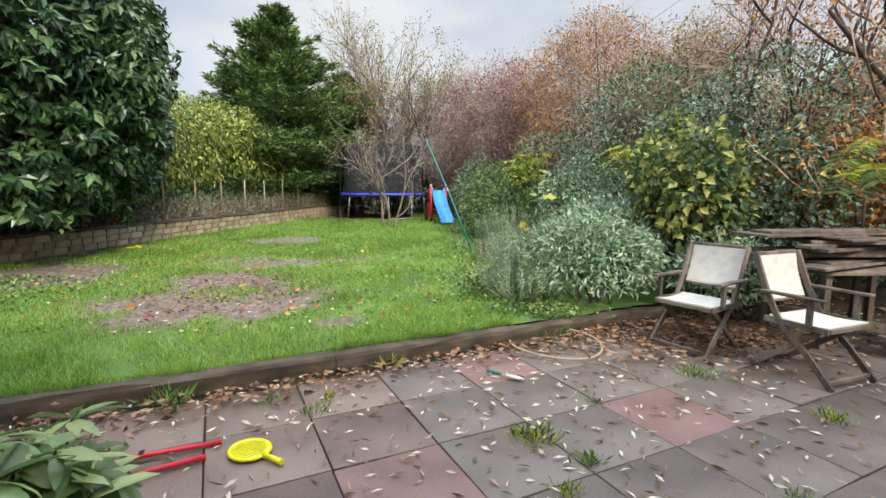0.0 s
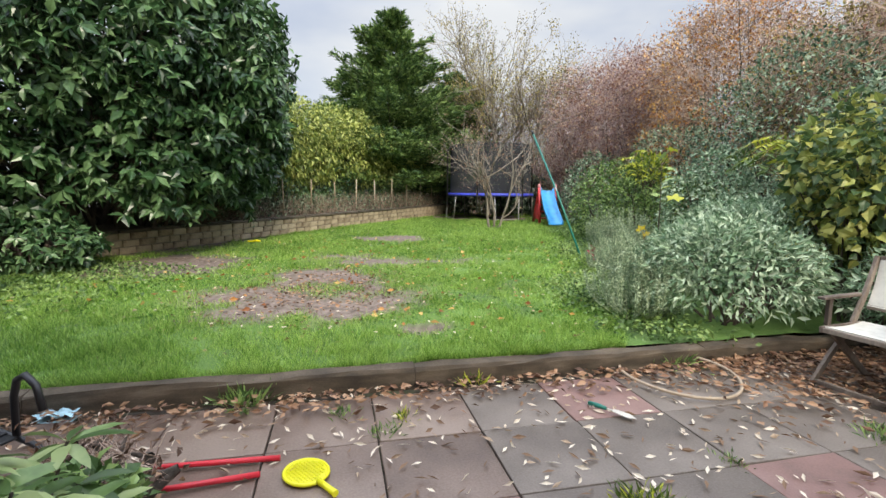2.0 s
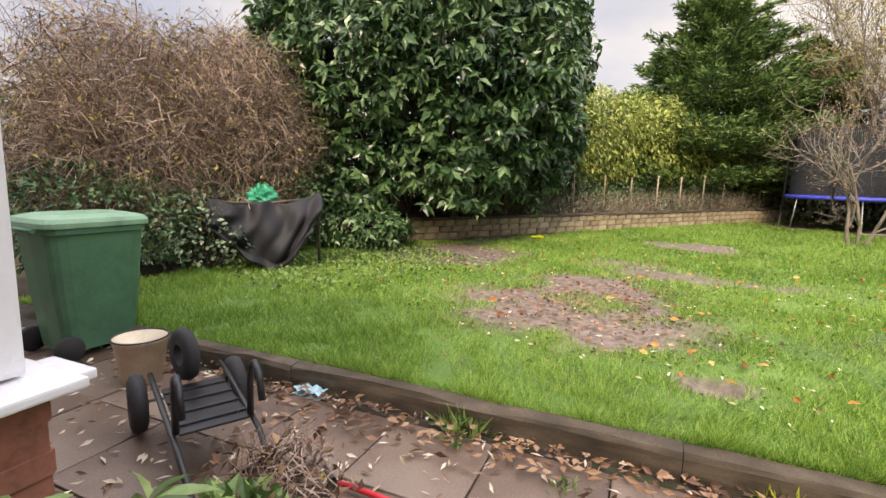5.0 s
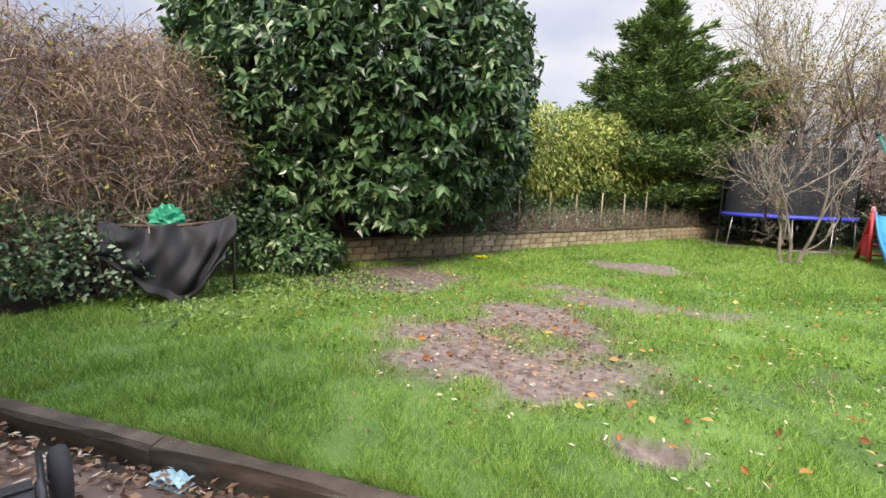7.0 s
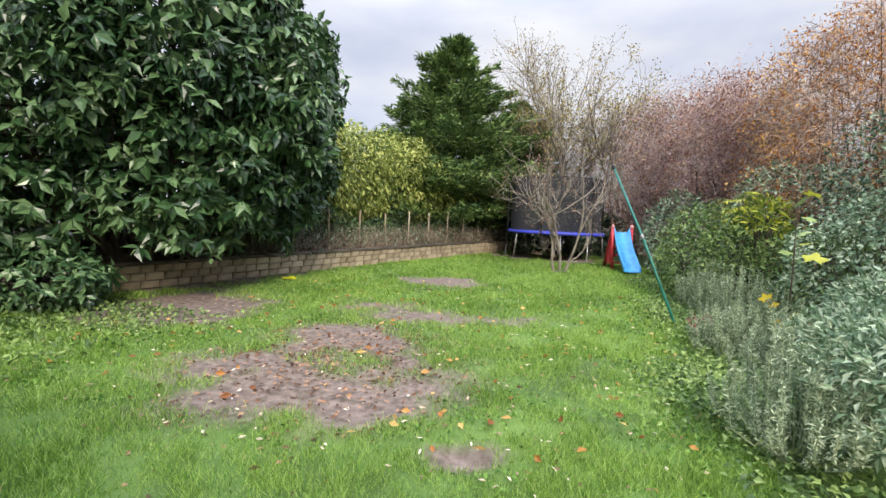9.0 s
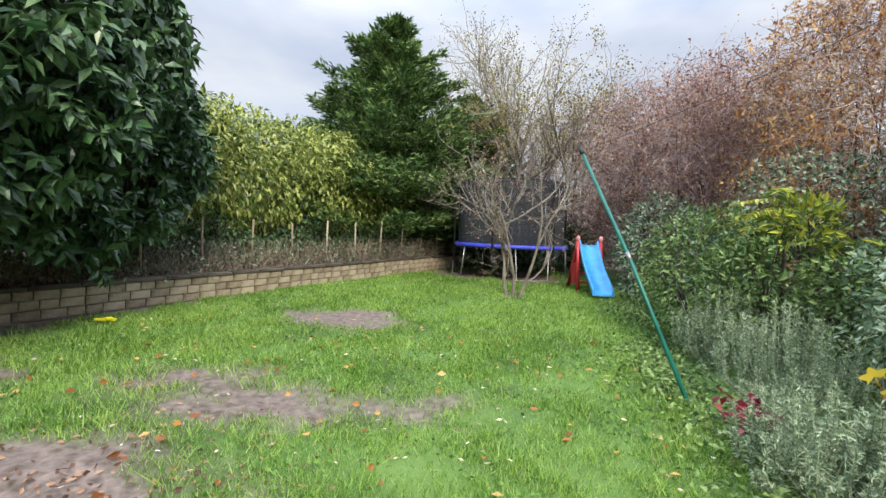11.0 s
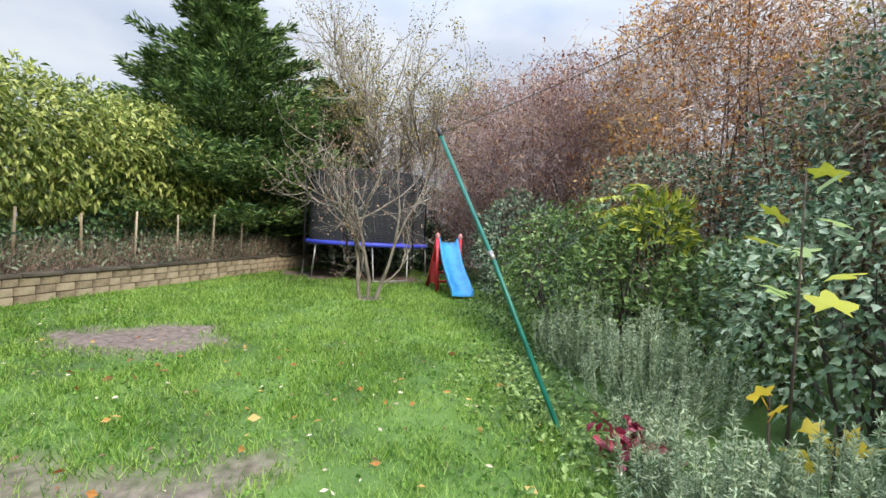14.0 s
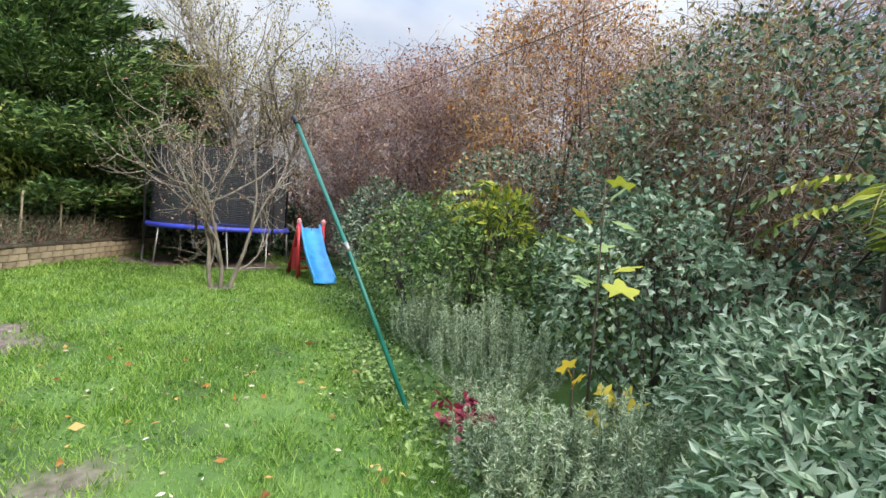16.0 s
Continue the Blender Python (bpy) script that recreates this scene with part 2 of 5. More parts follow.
M_CANE = plain("pale_cane", (0.40, 0.31, 0.22), 0.7)


def glass():
    m = bpy.data.materials.new("window_glass")
    m.use_nodes = True
    b = m.node_tree.nodes["Principled BSDF"]
    b.inputs["Base Color"].default_value = (0.9, 0.97, 0.94, 1)
    b.inputs["Roughness"].default_value = 0.02
    b.inputs["Transmission Weight"].default_value = 1.0
    b.inputs["IOR"].default_value = 1.5
    return m


M_GLASS = glass()

# ---- building helpers ----


def part(name, bm, mat, parent, label=""):
    me = bpy.data.meshes.new(name)
    bm.to_mesh(me)
    bm.free()
    me.materials.append(mat)
    ob = new(name, me)
    ob.parent = parent
    return tagged(ob, label)


def thing(name, label, category, x=0, y=0, z=0, rz=0, group="", kind=""):
    ob = new(name)
    ob.matrix_basis = pose(x, y, z, 0, 0, rz)
    return tagged(ob, label, category, group, kind)


def np_mesh(name, verts, faces, mat, parent=None, smooth=False, loc=None):
    """faces: (n, k) integer array, or a list of such arrays."""
    me = bpy.data.meshes.new(name)
    fs = faces if isinstance(faces, list) else [faces]
    nl = sum(f.size for f in fs)
    nf = sum(len(f) for f in fs)
    me.vertices.add(len(verts))
    me.vertices.foreach_set("co", np.asarray(verts, dtype=np.float32).ravel())
    me.loops.add(nl)
    me.loops.foreach_set("vertex_index", np.concatenate([f.ravel() for f in fs]).astype(np.int32))
    me.polygons.add(nf)
    sizes = np.concatenate([np.full(len(f), f.shape[1]) for f in fs])
    me.polygons.foreach_set("loop_start", np.concatenate([[0], np.cumsum(sizes)[:-1]]).astype(np.int32))
    me.polygons.foreach_set("use_smooth", np.full(nf, smooth))
    me.update(calc_edges=True)
    me.validate()
    me.materials.append(mat)
    ob = new(name, me)
    ob.parent = parent
    if loc is not None:
        ob.location = loc
    return ob


def box(bm, cx, cy, cz, sx, sy, sz, m=None, bevel=0.0):
    r = bmesh.ops.create_cube(bm, size=1, matrix=(m or Matrix()) @ Matrix.Translation((cx, cy, cz)) @ Matrix.Diagonal((sx, sy, sz, 1)))
    if bevel:
        es = list({e for v in r["verts"] for e in v.link_edges})
        bmesh.ops.bevel(bm, geom=es, offset=bevel, segments=2, affect="EDGES", profile=0.6)


def tube(bm, pts, rad, sides=8, closed=False):
    """A tube along points; rad one number or one per point."""
    pts = [Vector(p) for p in pts]
    n = len(pts)
    rs = rad if isinstance(rad, (list, tuple)) else [rad] * n
    rings = []
    for i, p in enumerate(pts):
        a = pts[(i - 1) % n] if (i or closed) else pts[0]
        b = pts[(i + 1) % n] if (i < n - 1 or closed) else pts[-1]
        d = (b - a).normalized()
        u = d.orthogonal().normalized()
        if rings:
            u = (last - d * last.dot(d)).normalized()
        last = u
        v = d.cross(u)
        rings.append([bm.verts.new(p + (u * math.cos(2 * math.pi * k / sides) + v * math.sin(2 * math.pi * k / sides)) * rs[i]) for k in range(sides)])
    pairs = list(zip(rings, rings[1:])) + ([(rings[-1], rings[0])] if closed else [])
    for ra, rb in pairs:
        for k in range(sides):
            f = bm.faces.new((ra[k], ra[(k + 1) % sides], rb[(k + 1) % sides], rb[k]))
            f.smooth = True
    if not closed:
        bm.faces.new(rings[0][::-1])
        bm.faces.new(rings[-1])


def lathe(bm, prof, seg=24, m=None):
    """prof: (radius, z) pairs, turned about z."""
    m = m or Matrix()
    rings = [[bm.verts.new(m @ Vector((r * math.cos(2 * math.pi * k / seg), r * math.sin(2 * math.pi * k / seg), z))) for k in range(seg)] for r, z in prof]
    for ra, rb in zip(rings, rings[1:]):
        for k in range(seg):
            f = bm.faces.new((ra[k], ra[(k + 1) % seg], rb[(k + 1) % seg], rb[k]))
            f.smooth = True


def unit(v):
    return v / np.maximum(np.linalg.norm(v, axis=1, keepdims=True), 1e-9)


def leaves_mesh(P, D, size, rng, width=0.42, fold=0.18, curl=0.15, face=None):
    """Folded pointed leaves that start at P and point along D. Returns verts and triangles."""
    n = len(P)
    D = unit(D)
    up = unit(rng.normal(size=(n, 3)) + np.array([0, 0, 1.2])) if face is None else unit(face + rng.normal(size=(n, 3)) * 0.45 + np.array([0, 0, 0.35]))
    S = unit(np.cross(D, up))
    U = np.cross(S, D)
    L = (size * rng.uniform(0.65, 1.25, n))[:, None]
    W = L * width * rng.uniform(0.8, 1.2, (n, 1)) / 2
    mid = P + D * L * 0.45 - U * 0
    v0, v4 = P, P + D * L - U * L * curl
    v1, v3 = mid + S * W + U * W * fold * 2, mid - S * W + U * W * fold * 2
    m2 = mid - U * L * 0.02
    V = np.stack([v0, v1, m2, v3, v4], 1).reshape(-1, 3)
    b = (np.arange(n) * 5)[:, None]
    F = np.concatenate([b + [0, 1, 2], b + [1, 4, 2], b + [0, 2, 3], b + [3, 2, 4]])
    return V, F


def long_leaves_mesh(P, D, size, rng, width=0.3, droop=0.35):
    """Long smooth-edged leaves that arch along D, with a sunken midrib; eleven points each."""
    n = len(P)
    D = unit(D)
    up = unit(rng.normal(size=(n, 3)) * 0.35 + np.array([0, 0, 1.2]))
    S = unit(np.cross(D, up))
    U = np.cross(S, D)
    L = (size * rng.uniform(0.7, 1.2, n))[:, None]
    rows = [P]
    for t, w in ((0.22, 0.72), (0.5, 1.0), (0.8, 0.68)):
        m = P + D * L * t - U * L * droop * t * t
        W = L * width * w / 2
        rows += [m + S * W + U * W * 0.25, m, m - S * W + U * W * 0.25]
    rows.append(P + D * L * 0.98 - U * L * droop)
    V = np.stack(rows, 1).reshape(-1, 3)
    b = (np.arange(n) * 11)[:, None]
    tris = [[0, 1, 2], [0, 2, 3], [7, 10, 8], [8, 10, 9]]
    for a in (1, 4):
        tris += [[a, a + 3, a + 1], [a + 1, a + 3, a + 4], [a + 1, a + 4, a + 2], [a + 2, a + 4, a + 5]]
    return V, np.concatenate([b + t for t in tris])


def segs_mesh(segs, sides=3):
    """Tapered sticks: rows p0(3), p1(3), r0, r1."""
    A = np.asarray(segs, float)
    p0, p1, r0, r1 = A[:, :3], A[:, 3:6], A[:, 6:7], A[:, 7:8]
    d = unit(p1 - p0)
    ref = np.where(np.abs(d[:, 2:3]) > 0.9, np.array([[1.0, 0, 0]]), np.array([[0, 0, 1.0]]))
    u = unit(np.cross(d, ref))
    v = np.cross(d, u)
    rings = []
    for p, r in ((p0, r0), (p1, r1)):
        for k in range(sides):
            a = 2 * math.pi * k / sides
            rings.append(p + (u * math.cos(a) + v * math.sin(a)) * r)
    V = np.stack(rings, 1).reshape(-1, 3)
    b = (np.arange(len(A)) * 2 * sides)[:, None]
    F = np.concatenate([b + [k, (k + 1) % sides, sides + (k + 1) % sides, sides + k] for k in range(sides)])
    return V, F


def grow(rng, base, direction, length, radius, levels, kids, spread, droop=0.0, shrink=0.68, steps=4, up=0.1):
    """Branching sticks. Returns the segments and the ends of the last level."""
    segs, tips = [], []
    todo = [(np.array(base, float), np.array(direction, float), length, radius, levels)]
    while todo:
        p, d, ln, r, lv = todo.pop()
        d = d / np.linalg.norm(d)
        pts = [p]
        for i in range(steps):
            d = d + rng.normal(size=3) * 0.13 + np.array([0, 0, up - droop * (levels - lv) / max(1, levels)])
            d = d / np.linalg.norm(d)
            q = pts[-1] + d * ln / steps
            ra, rb = r * (1 - 0.45 * i / steps), r * (1 - 0.45 * (i + 1) / steps)
            segs.append((*pts[-1], *q, ra, rb))
            pts.append(q)
        if lv == 0:
            tips.append((*pts[-1], *d))
            tips.append((*pts[-2], *d))
            continue
        k = kids + rng.integers(0, 2)
        for j in range(k):
            t = rng.uniform(0.35, 1.0) if j else 1.0
            i = min(int(t * steps), steps)
            o = pts[i]
            nd = d + rng.normal(size=3) * spread
            todo.append((o, nd, ln * shrink * rng.uniform(0.75, 1.2), max(r * 0.55, 0.0022), lv - 1))
    return segs, np.array(tips)


def ellipsoid_points(rng, n, c, r, shell=0.35, flat=0.0, lumps=9, lump=0.16, low=-1.0):
    """Points near the skin of a lumpy ellipsoid, with their outward directions."""
    d = unit(rng.normal(size=(int(n * 1.6), 3)))
    d = d[d[:, 2] > low][:n]
    L = unit(rng.normal(size=(lumps * 4, 3)))
    bump = np.max(np.clip(d @ L.T - 0.80, 0, 1) / 0.2, axis=1)
    k = (1 - lump + lump * 1.6 * bump) * (1 - shell * rng.beta(1.1, 2.6, len(d)))
    return np.array(c) + d * k[:, None] * np.array(r), d


# ---- the ground ----
SLOPE = 0.014
EA = radians(23.7)
EU, EV = Vector((math.cos(EA), math.sin(EA), 0)), Vector((-math.sin(EA), math.cos(EA), 0))
E0 = Vector((0, 3.97, 0))


def lawn_z(x, y):
    return 0.13 + SLOPE * np.maximum(np.asarray(y) - 4, -1.5)


def wall_x(y):
    return -6.8 + (y - 9.5) * 0.265


def soil_amount(x, y):
    """How bare the lawn is at a place: worn patches of soil."""
    def blob(cx, cy, rx, ry, ang=0.0):
        a = radians(ang)
        dx, dy = x - cx, y - cy
        u, v = (dx * math.cos(a) + dy * math.sin(a)) / rx, (-dx * math.sin(a) + dy * math.cos(a)) / ry
        return 1.25 - (u * u + v * v)
    n1 = np.sin(x * 2.7 + np.sin(y * 1.9) * 1.4) * np.cos(y * 2.3 + np.sin(x * 3.1)) * 0.28 + np.sin(x * 7.3 + y * 5.1) * np.cos(y * 8.7 - x * 3.3) * 0.14
    s = np.maximum.reduce([blob(-2.55, 5.25, 1.25, 1.0, 8), blob(-2.7, 6.5, 1.25, 1.0) - 0.1, blob(-1.75, 5.9, 0.8, 1.1) - 0.42, blob(-2.9, 8.2, 1.1, 0.8) - 0.12, blob(-1.3, 8.4, 0.9, 0.7) - 0.62, blob(-3.3, 11.4, 0.9, 0.85) + 0.2, blob(-5.7, 7.0, 1.2, 1.1, 25) + 0.45, blob(-0.92, 4.62, 0.26, 0.17, 20) - 0.1, blob(-7.2, 9.2, 1.0, 3.2, -15), blob(-1.2, 15.0, 0.35, 0.35), blob(-1.9, 19.2, 2.6, 1.9)])
    return np.clip(s * 0.95 + n1 * 1.5 + 0.12, 0, 1)


def build_ground():
    bm = bmesh.new()
    for q in ((-300, -300), (300, -300), (300, 300), (-300, 300)):
        bm.verts.new((*q, -0.06))
    bm.faces.new(bm.verts)
    me = bpy.data.meshes.new("ground")
    bm.to_mesh(me)
    bm.free()
    me.materials.append(M_EARTH)
    tagged(new("ground", me), "dark bare earth beyond the garden", "ground", kind="structure")
    # lawn
    nu, nv = 200, 330
    us, vs = np.linspace(-6.6, 9.5, nu), np.linspace(0.09, 20.5, nv)
    U, Vv = np.meshgrid(us, vs)
    X = E0.x + U * EU.x + Vv * EV.x
    Y = E0.y + U * EU.y + Vv * EV.y
    Z = lawn_z(X, Y) + 0.012 * np.sin(X * 3.1 + np.sin(Y * 2.2) * 2) * np.cos(Y * 2.7 + X) + 0.006 * np.sin(X * 11 + Y * 7) * np.sin(Y * 13 - X * 5)
    soil = soil_amount(X, Y)
    rough = np.random.default_rng(3).normal(size=X.shape) * 0.006
    Z = Z - 0.02 * soil + rough * (0.3 + soil)
    Z = Z - 0.05 * (np.exp(-((X + 0.92) ** 2 + (Y - 4.62) ** 2) / 0.025))
    V = np.stack([X, Y, Z], -1).reshape(-1, 3)
    i = (np.arange(nv - 1)[:, None] * nu + np.arange(nu - 1)[None]).ravel()[:, None]
    F = i + np.array([0, 1, nu + 1, nu])
    ob = np_mesh("lawn", V, F, M_LAWN, smooth=True)
    a = ob.data.attributes.new("soil", "FLOAT", "POINT")
    a.data.foreach_set("value", soil.ravel().astype(np.float32))
    tagged(ob, "rough green lawn with worn bare soil patches", "lawn", kind="structure")
    # raised bank behind the block wall
    V, F = [], []
    ys = np.arange(2.0, 26, 0.5)
    rng = np.random.default_rng(5)
    for y in ys:
        for k, dx in enumerate((0.05, 0.5, 1.4, 3.5, 9.0)):
            V.append((wall_x(y) - dx, y, 0.50 + 0.014 * (y - 10) + (0.06 + 0.1 * k) + rng.normal() * 0.03))
    n = len(ys)
    i = (np.arange(n - 1)[:, None] * 5 + np.arange(4)[None]).ravel()[:, None]
    tagged(np_mesh("planted_bank", np.array(V), i + np.array([0, 1, 6, 5]), M_EARTH, smooth=True), "raised bank of dark soil behind the block wall", "ground", kind="structure")


build_ground()


def patio_xy(u, v):
    p = E0 + EU * u + EV * v
    return p.x, p.y


# ---- timber edging between patio and lawn ----


def build_edging():
    lens = [2.4, 2.4, 2.4, 1.8, 2.4, 2.4]
    u = -5.6
    root = thing("lawn_edging", "old dark timber sleepers edging the lawn, green with moss", "edging", kind="structure")
    rng = np.random.default_rng(9)
    for i, ln in enumerate(lens):
        bm = bmesh.new()
        n = 12
        rings = []
        for k in range(n + 1):
            uu = u + ln * k / n - (0.004 if k == n else 0)
            j = rng.normal(size=6) * 0.006
            prof = [(-0.055 + j[0], -0.03), (-0.06 + j[1], 0.11 + j[2]), (-0.045, 0.135 + j[3]), (0.05, 0.14 + j[4]), (0.065, 0.12), (0.065, -0.03)]
            rings.append([bm.verts.new(E0 + EU * uu + EV * (a + 0.02) + Vector((0, 0, b))) for a, b in prof])
        for a, b in zip(rings, rings[1:]):
            for k in range(6):
                bm.faces.new((a[k], a[(k + 1) % 6], b[(k + 1) % 6], b[k]))
        bm.faces.new(rings[0][::-1])
        bm.faces.new(rings[-1])
        part("sleeper", bm, M_TIMBER, root)
        u += ln


build_edging()
# ---- plants ----


def plant(name, label, category, x, y, z, crown, mat, stems=None, stem_mat=None, group="", crown_name="foliage"):
    root = thing(name, label, category, x, y, z, group=group)
    V, F = crown
    np_mesh(crown_name, V, F, mat, root)
    if stems is not None:
        V, F = stems
        np_mesh("stemwork" if crown_name != "crown" else "trunk", V, F, stem_mat or M_BARKD, root)
    return root


def merged(parts_):
    Vs, Fs, o = [], [], 0
    for V, F in parts_:
        Vs.append(V)
        Fs.append(F + o)
        o += len(V)
    return np.concatenate(Vs), np.concatenate(Fs)


def bush(name, label, x, y, z, r, n, size, mat, seed, width=0.42, droop=0.35, shell=0.45, stem=M_BARKD, low=-0.75, outward=0.8, clumps=1, lump=0.2, group="", category="bush", fold=0.18):
    """r: half sizes; z: ground. A leafy bush of clumps on stems."""
    rng = np.random.default_rng(seed)
    rx, ry, rz = r
    parts_, segs = [], []
    for c in range(clumps):
        if clumps == 1:
            off, k = np.zeros(3), 1.0
        else:
            a = rng.uniform(0, 2 * math.pi)
            q = rng.uniform(0.25, 0.75)
            off = np.array([math.cos(a) * rx * q, math.sin(a) * ry * q, rng.uniform(-0.45, 0.42) * rz])
            k = rng.uniform(0.38, 0.6)
        cc = np.array([0, 0, rz]) + off
        P, d = ellipsoid_points(rng, max(20, int(n / clumps)), cc, np.array(r) * k, shell=shell, low=low, lump=lump)
        P[:, 2] = np.maximum(P[:, 2], 0.02)
        D = d * outward + rng.normal(size=d.shape) * 0.55 + np.array([0, 0, -droop])
        parts_.append(leaves_mesh(P, D, size, rng, width, fold, face=d))
        for j in range(5 if clumps > 1 else 14):
            e = P[rng.integers(0, len(P))]
            b = np.array([rng.normal() * rx * 0.12, rng.normal() * ry * 0.12, -0.05])
            m_ = (b + e) / 2 + rng.normal(size=3) * 0.06 * rx
            segs += [(*b, *m_, 0.012 + 0.01 * rz, 0.008 + 0.005 * rz), (*m_, *e, 0.008 + 0.005 * rz, 0.003)]
    return plant(name, label, category, x, y, z, merged(parts_), mat, segs_mesh(segs, 4), stem, group)


def whorl_bush(name, label, x, y, z, r, shoots, per, size, mat, seed, lump=0.3, category="tree", top=0.0, shell=0.35):
    """A bush of leafy shoot ends, each a drooping whorl of long leaves; top: how much it narrows upward."""
    rng = np.random.default_rng(seed)
    P0, d = ellipsoid_points(rng, shoots, (0, 0, r[2]), r, shell=shell, low=-0.72, lumps=14, lump=lump)
    hgt = np.clip(P0[:, 2] / (2 * r[2]), 0, 1)
    P0[:, :2] *= (1 - top * hgt)[:, None]
    n = len(P0)
    axis = unit(d * 0.8 + rng.normal(size=(n, 3)) * 0.45 + np.array([0, 0, 0.25]))
    ref = unit(np.cross(axis, rng.normal(size=(n, 3))))
    oth = np.cross(axis, ref)
    P, D, Fc = [], [], []
    for k in range(per):
        a = k * 2.4 + rng.uniform(0, 0.5, n)
        side = ref * np.cos(a)[:, None] + oth * np.sin(a)[:, None]
        P.append(P0 - axis * (0.022 * k))
        D.append(side * 0.85 + axis * (0.55 - 0.09 * k) + np.array([0, 0, -0.5]) + rng.normal(size=(n, 3)) * 0.12)
        Fc.append(unit(axis + np.array([0, 0, 0.5])))
    crown = leaves_mesh(np.concatenate(P), np.concatenate(D), size, rng, 0.46, 0.14, 0.12, face=np.concatenate(Fc))
    segs = []
    for i in range(60):
        e = P0[rng.integers(0, n)]
        b = np.array([rng.normal() * r[0] * 0.12, rng.normal() * r[1] * 0.12, -0.05])
        m_ = b * 0.45 + e * 0.55 + rng.normal(size=3) * 0.08
        segs += [(*b, *m_, 0.06, 0.03), (*m_, *e, 0.03, 0.006)]
    return plant(name, label, category, x, y, z, crown, mat, segs_mesh(segs, 5), M_BARKD)


def needle_shrub(name, label, x, y, z, r, sprigs, seed, mat=M_ROSE, needle=0.042, group="shrubs in the border"):
    """Upright sprigs set with short narrow leaves, as rosemary grows."""
    rng = np.random.default_rng(seed)
    rx, ry, h = r
    P, D, segs = [], [], []
    for i in range(sprigs):
        a, q = rng.uniform(0, 2 * math.pi), math.sqrt(rng.uniform(0, 1))
        b = np.array([math.cos(a) * rx * q * 0.55, math.sin(a) * ry * q * 0.55, 0.0])
        hh = h * (1.05 - 0.5 * q * q) * rng.uniform(0.7, 1.15)
        e = np.array([math.cos(a) * rx * q * 1.35, math.sin(a) * ry * q * 1.35, hh]) + rng.normal(size=3) * 0.05
        m_ = np.array([e[0] * 0.85 + b[0] * 0.15, e[1] * 0.85 + b[1] * 0.15, hh * 0.45])
        segs += [(*b, *m_, 0.006, 0.004), (*m_, *e, 0.004, 0.0015)]
        k = int(80 + 50 * h)
        t = rng.uniform(0.0, 1, k)[:, None] ** 0.8
        pts = np.where(t < 0.3, b + (m_ - b) * (0.35 + t / 0.3 * 0.65), m_ + (e - m_) * (t - 0.3) / 0.7)
        ax = unit(np.repeat((e - m_)[None], k, 0))
        P.append(pts)
        D.append(ax * 0.7 + unit(rng.normal(size=(k, 3))) * 1.0)
    V, F = leaves_mesh(np.concatenate(P), np.concatenate(D), needle, rng, 0.2, 0.1)
    return plant(name, label, "shrub", x, y, z, (V, F), mat, segs_mesh(segs, 3), M_ROSE, group)


def bare_tree(name, label, x, y, z, trunks, seed, bark, twig, leaf=None, leafn=0, leafsize=0.05, levels=4, kids=3, spread=0.55, droop=0.0, group="", category="tree", leafdroop=0.5):
    """trunks: rows of (lean x, lean y, length, radius)."""
    rng = np.random.default_rng(seed)
    thick, thin, tips = [], [], []
    for lx, ly, ln, r in trunks:
        s, t = grow(rng, (lx * 0.7 + rng.normal() * 0.03, rng.normal() * 0.06, -0.05), (lx, ly, 1), ln, r, levels, kids, spread, droop)
        for q in s:
            (thick if q[6] > 0.012 else thin).append(q)
        tips.append(t)
    tips = np.concatenate(tips)
    root = thing(name, label, category, x, y, z, group=group)
    V, F = segs_mesh(thick, 7)
    np_mesh("trunk", V, F, bark, root, smooth=True)
    V, F = segs_mesh(thin, 3)
    np_mesh("branchwork", V, F, twig, root)
    if leaf and leafn:
        k = rng.integers(0, len(tips), leafn)
        P = tips[k, :3] + rng.normal(size=(leafn, 3)) * 0.09
        V, F = leaves_mesh(P, tips[k, 3:] * 0.5 + rng.normal(size=(leafn, 3)) * 0.6 + np.array([0, 0, -leafdroop]), leafsize, rng, 0.55)
        np_mesh("crown", V, F, leaf, root)
    return root


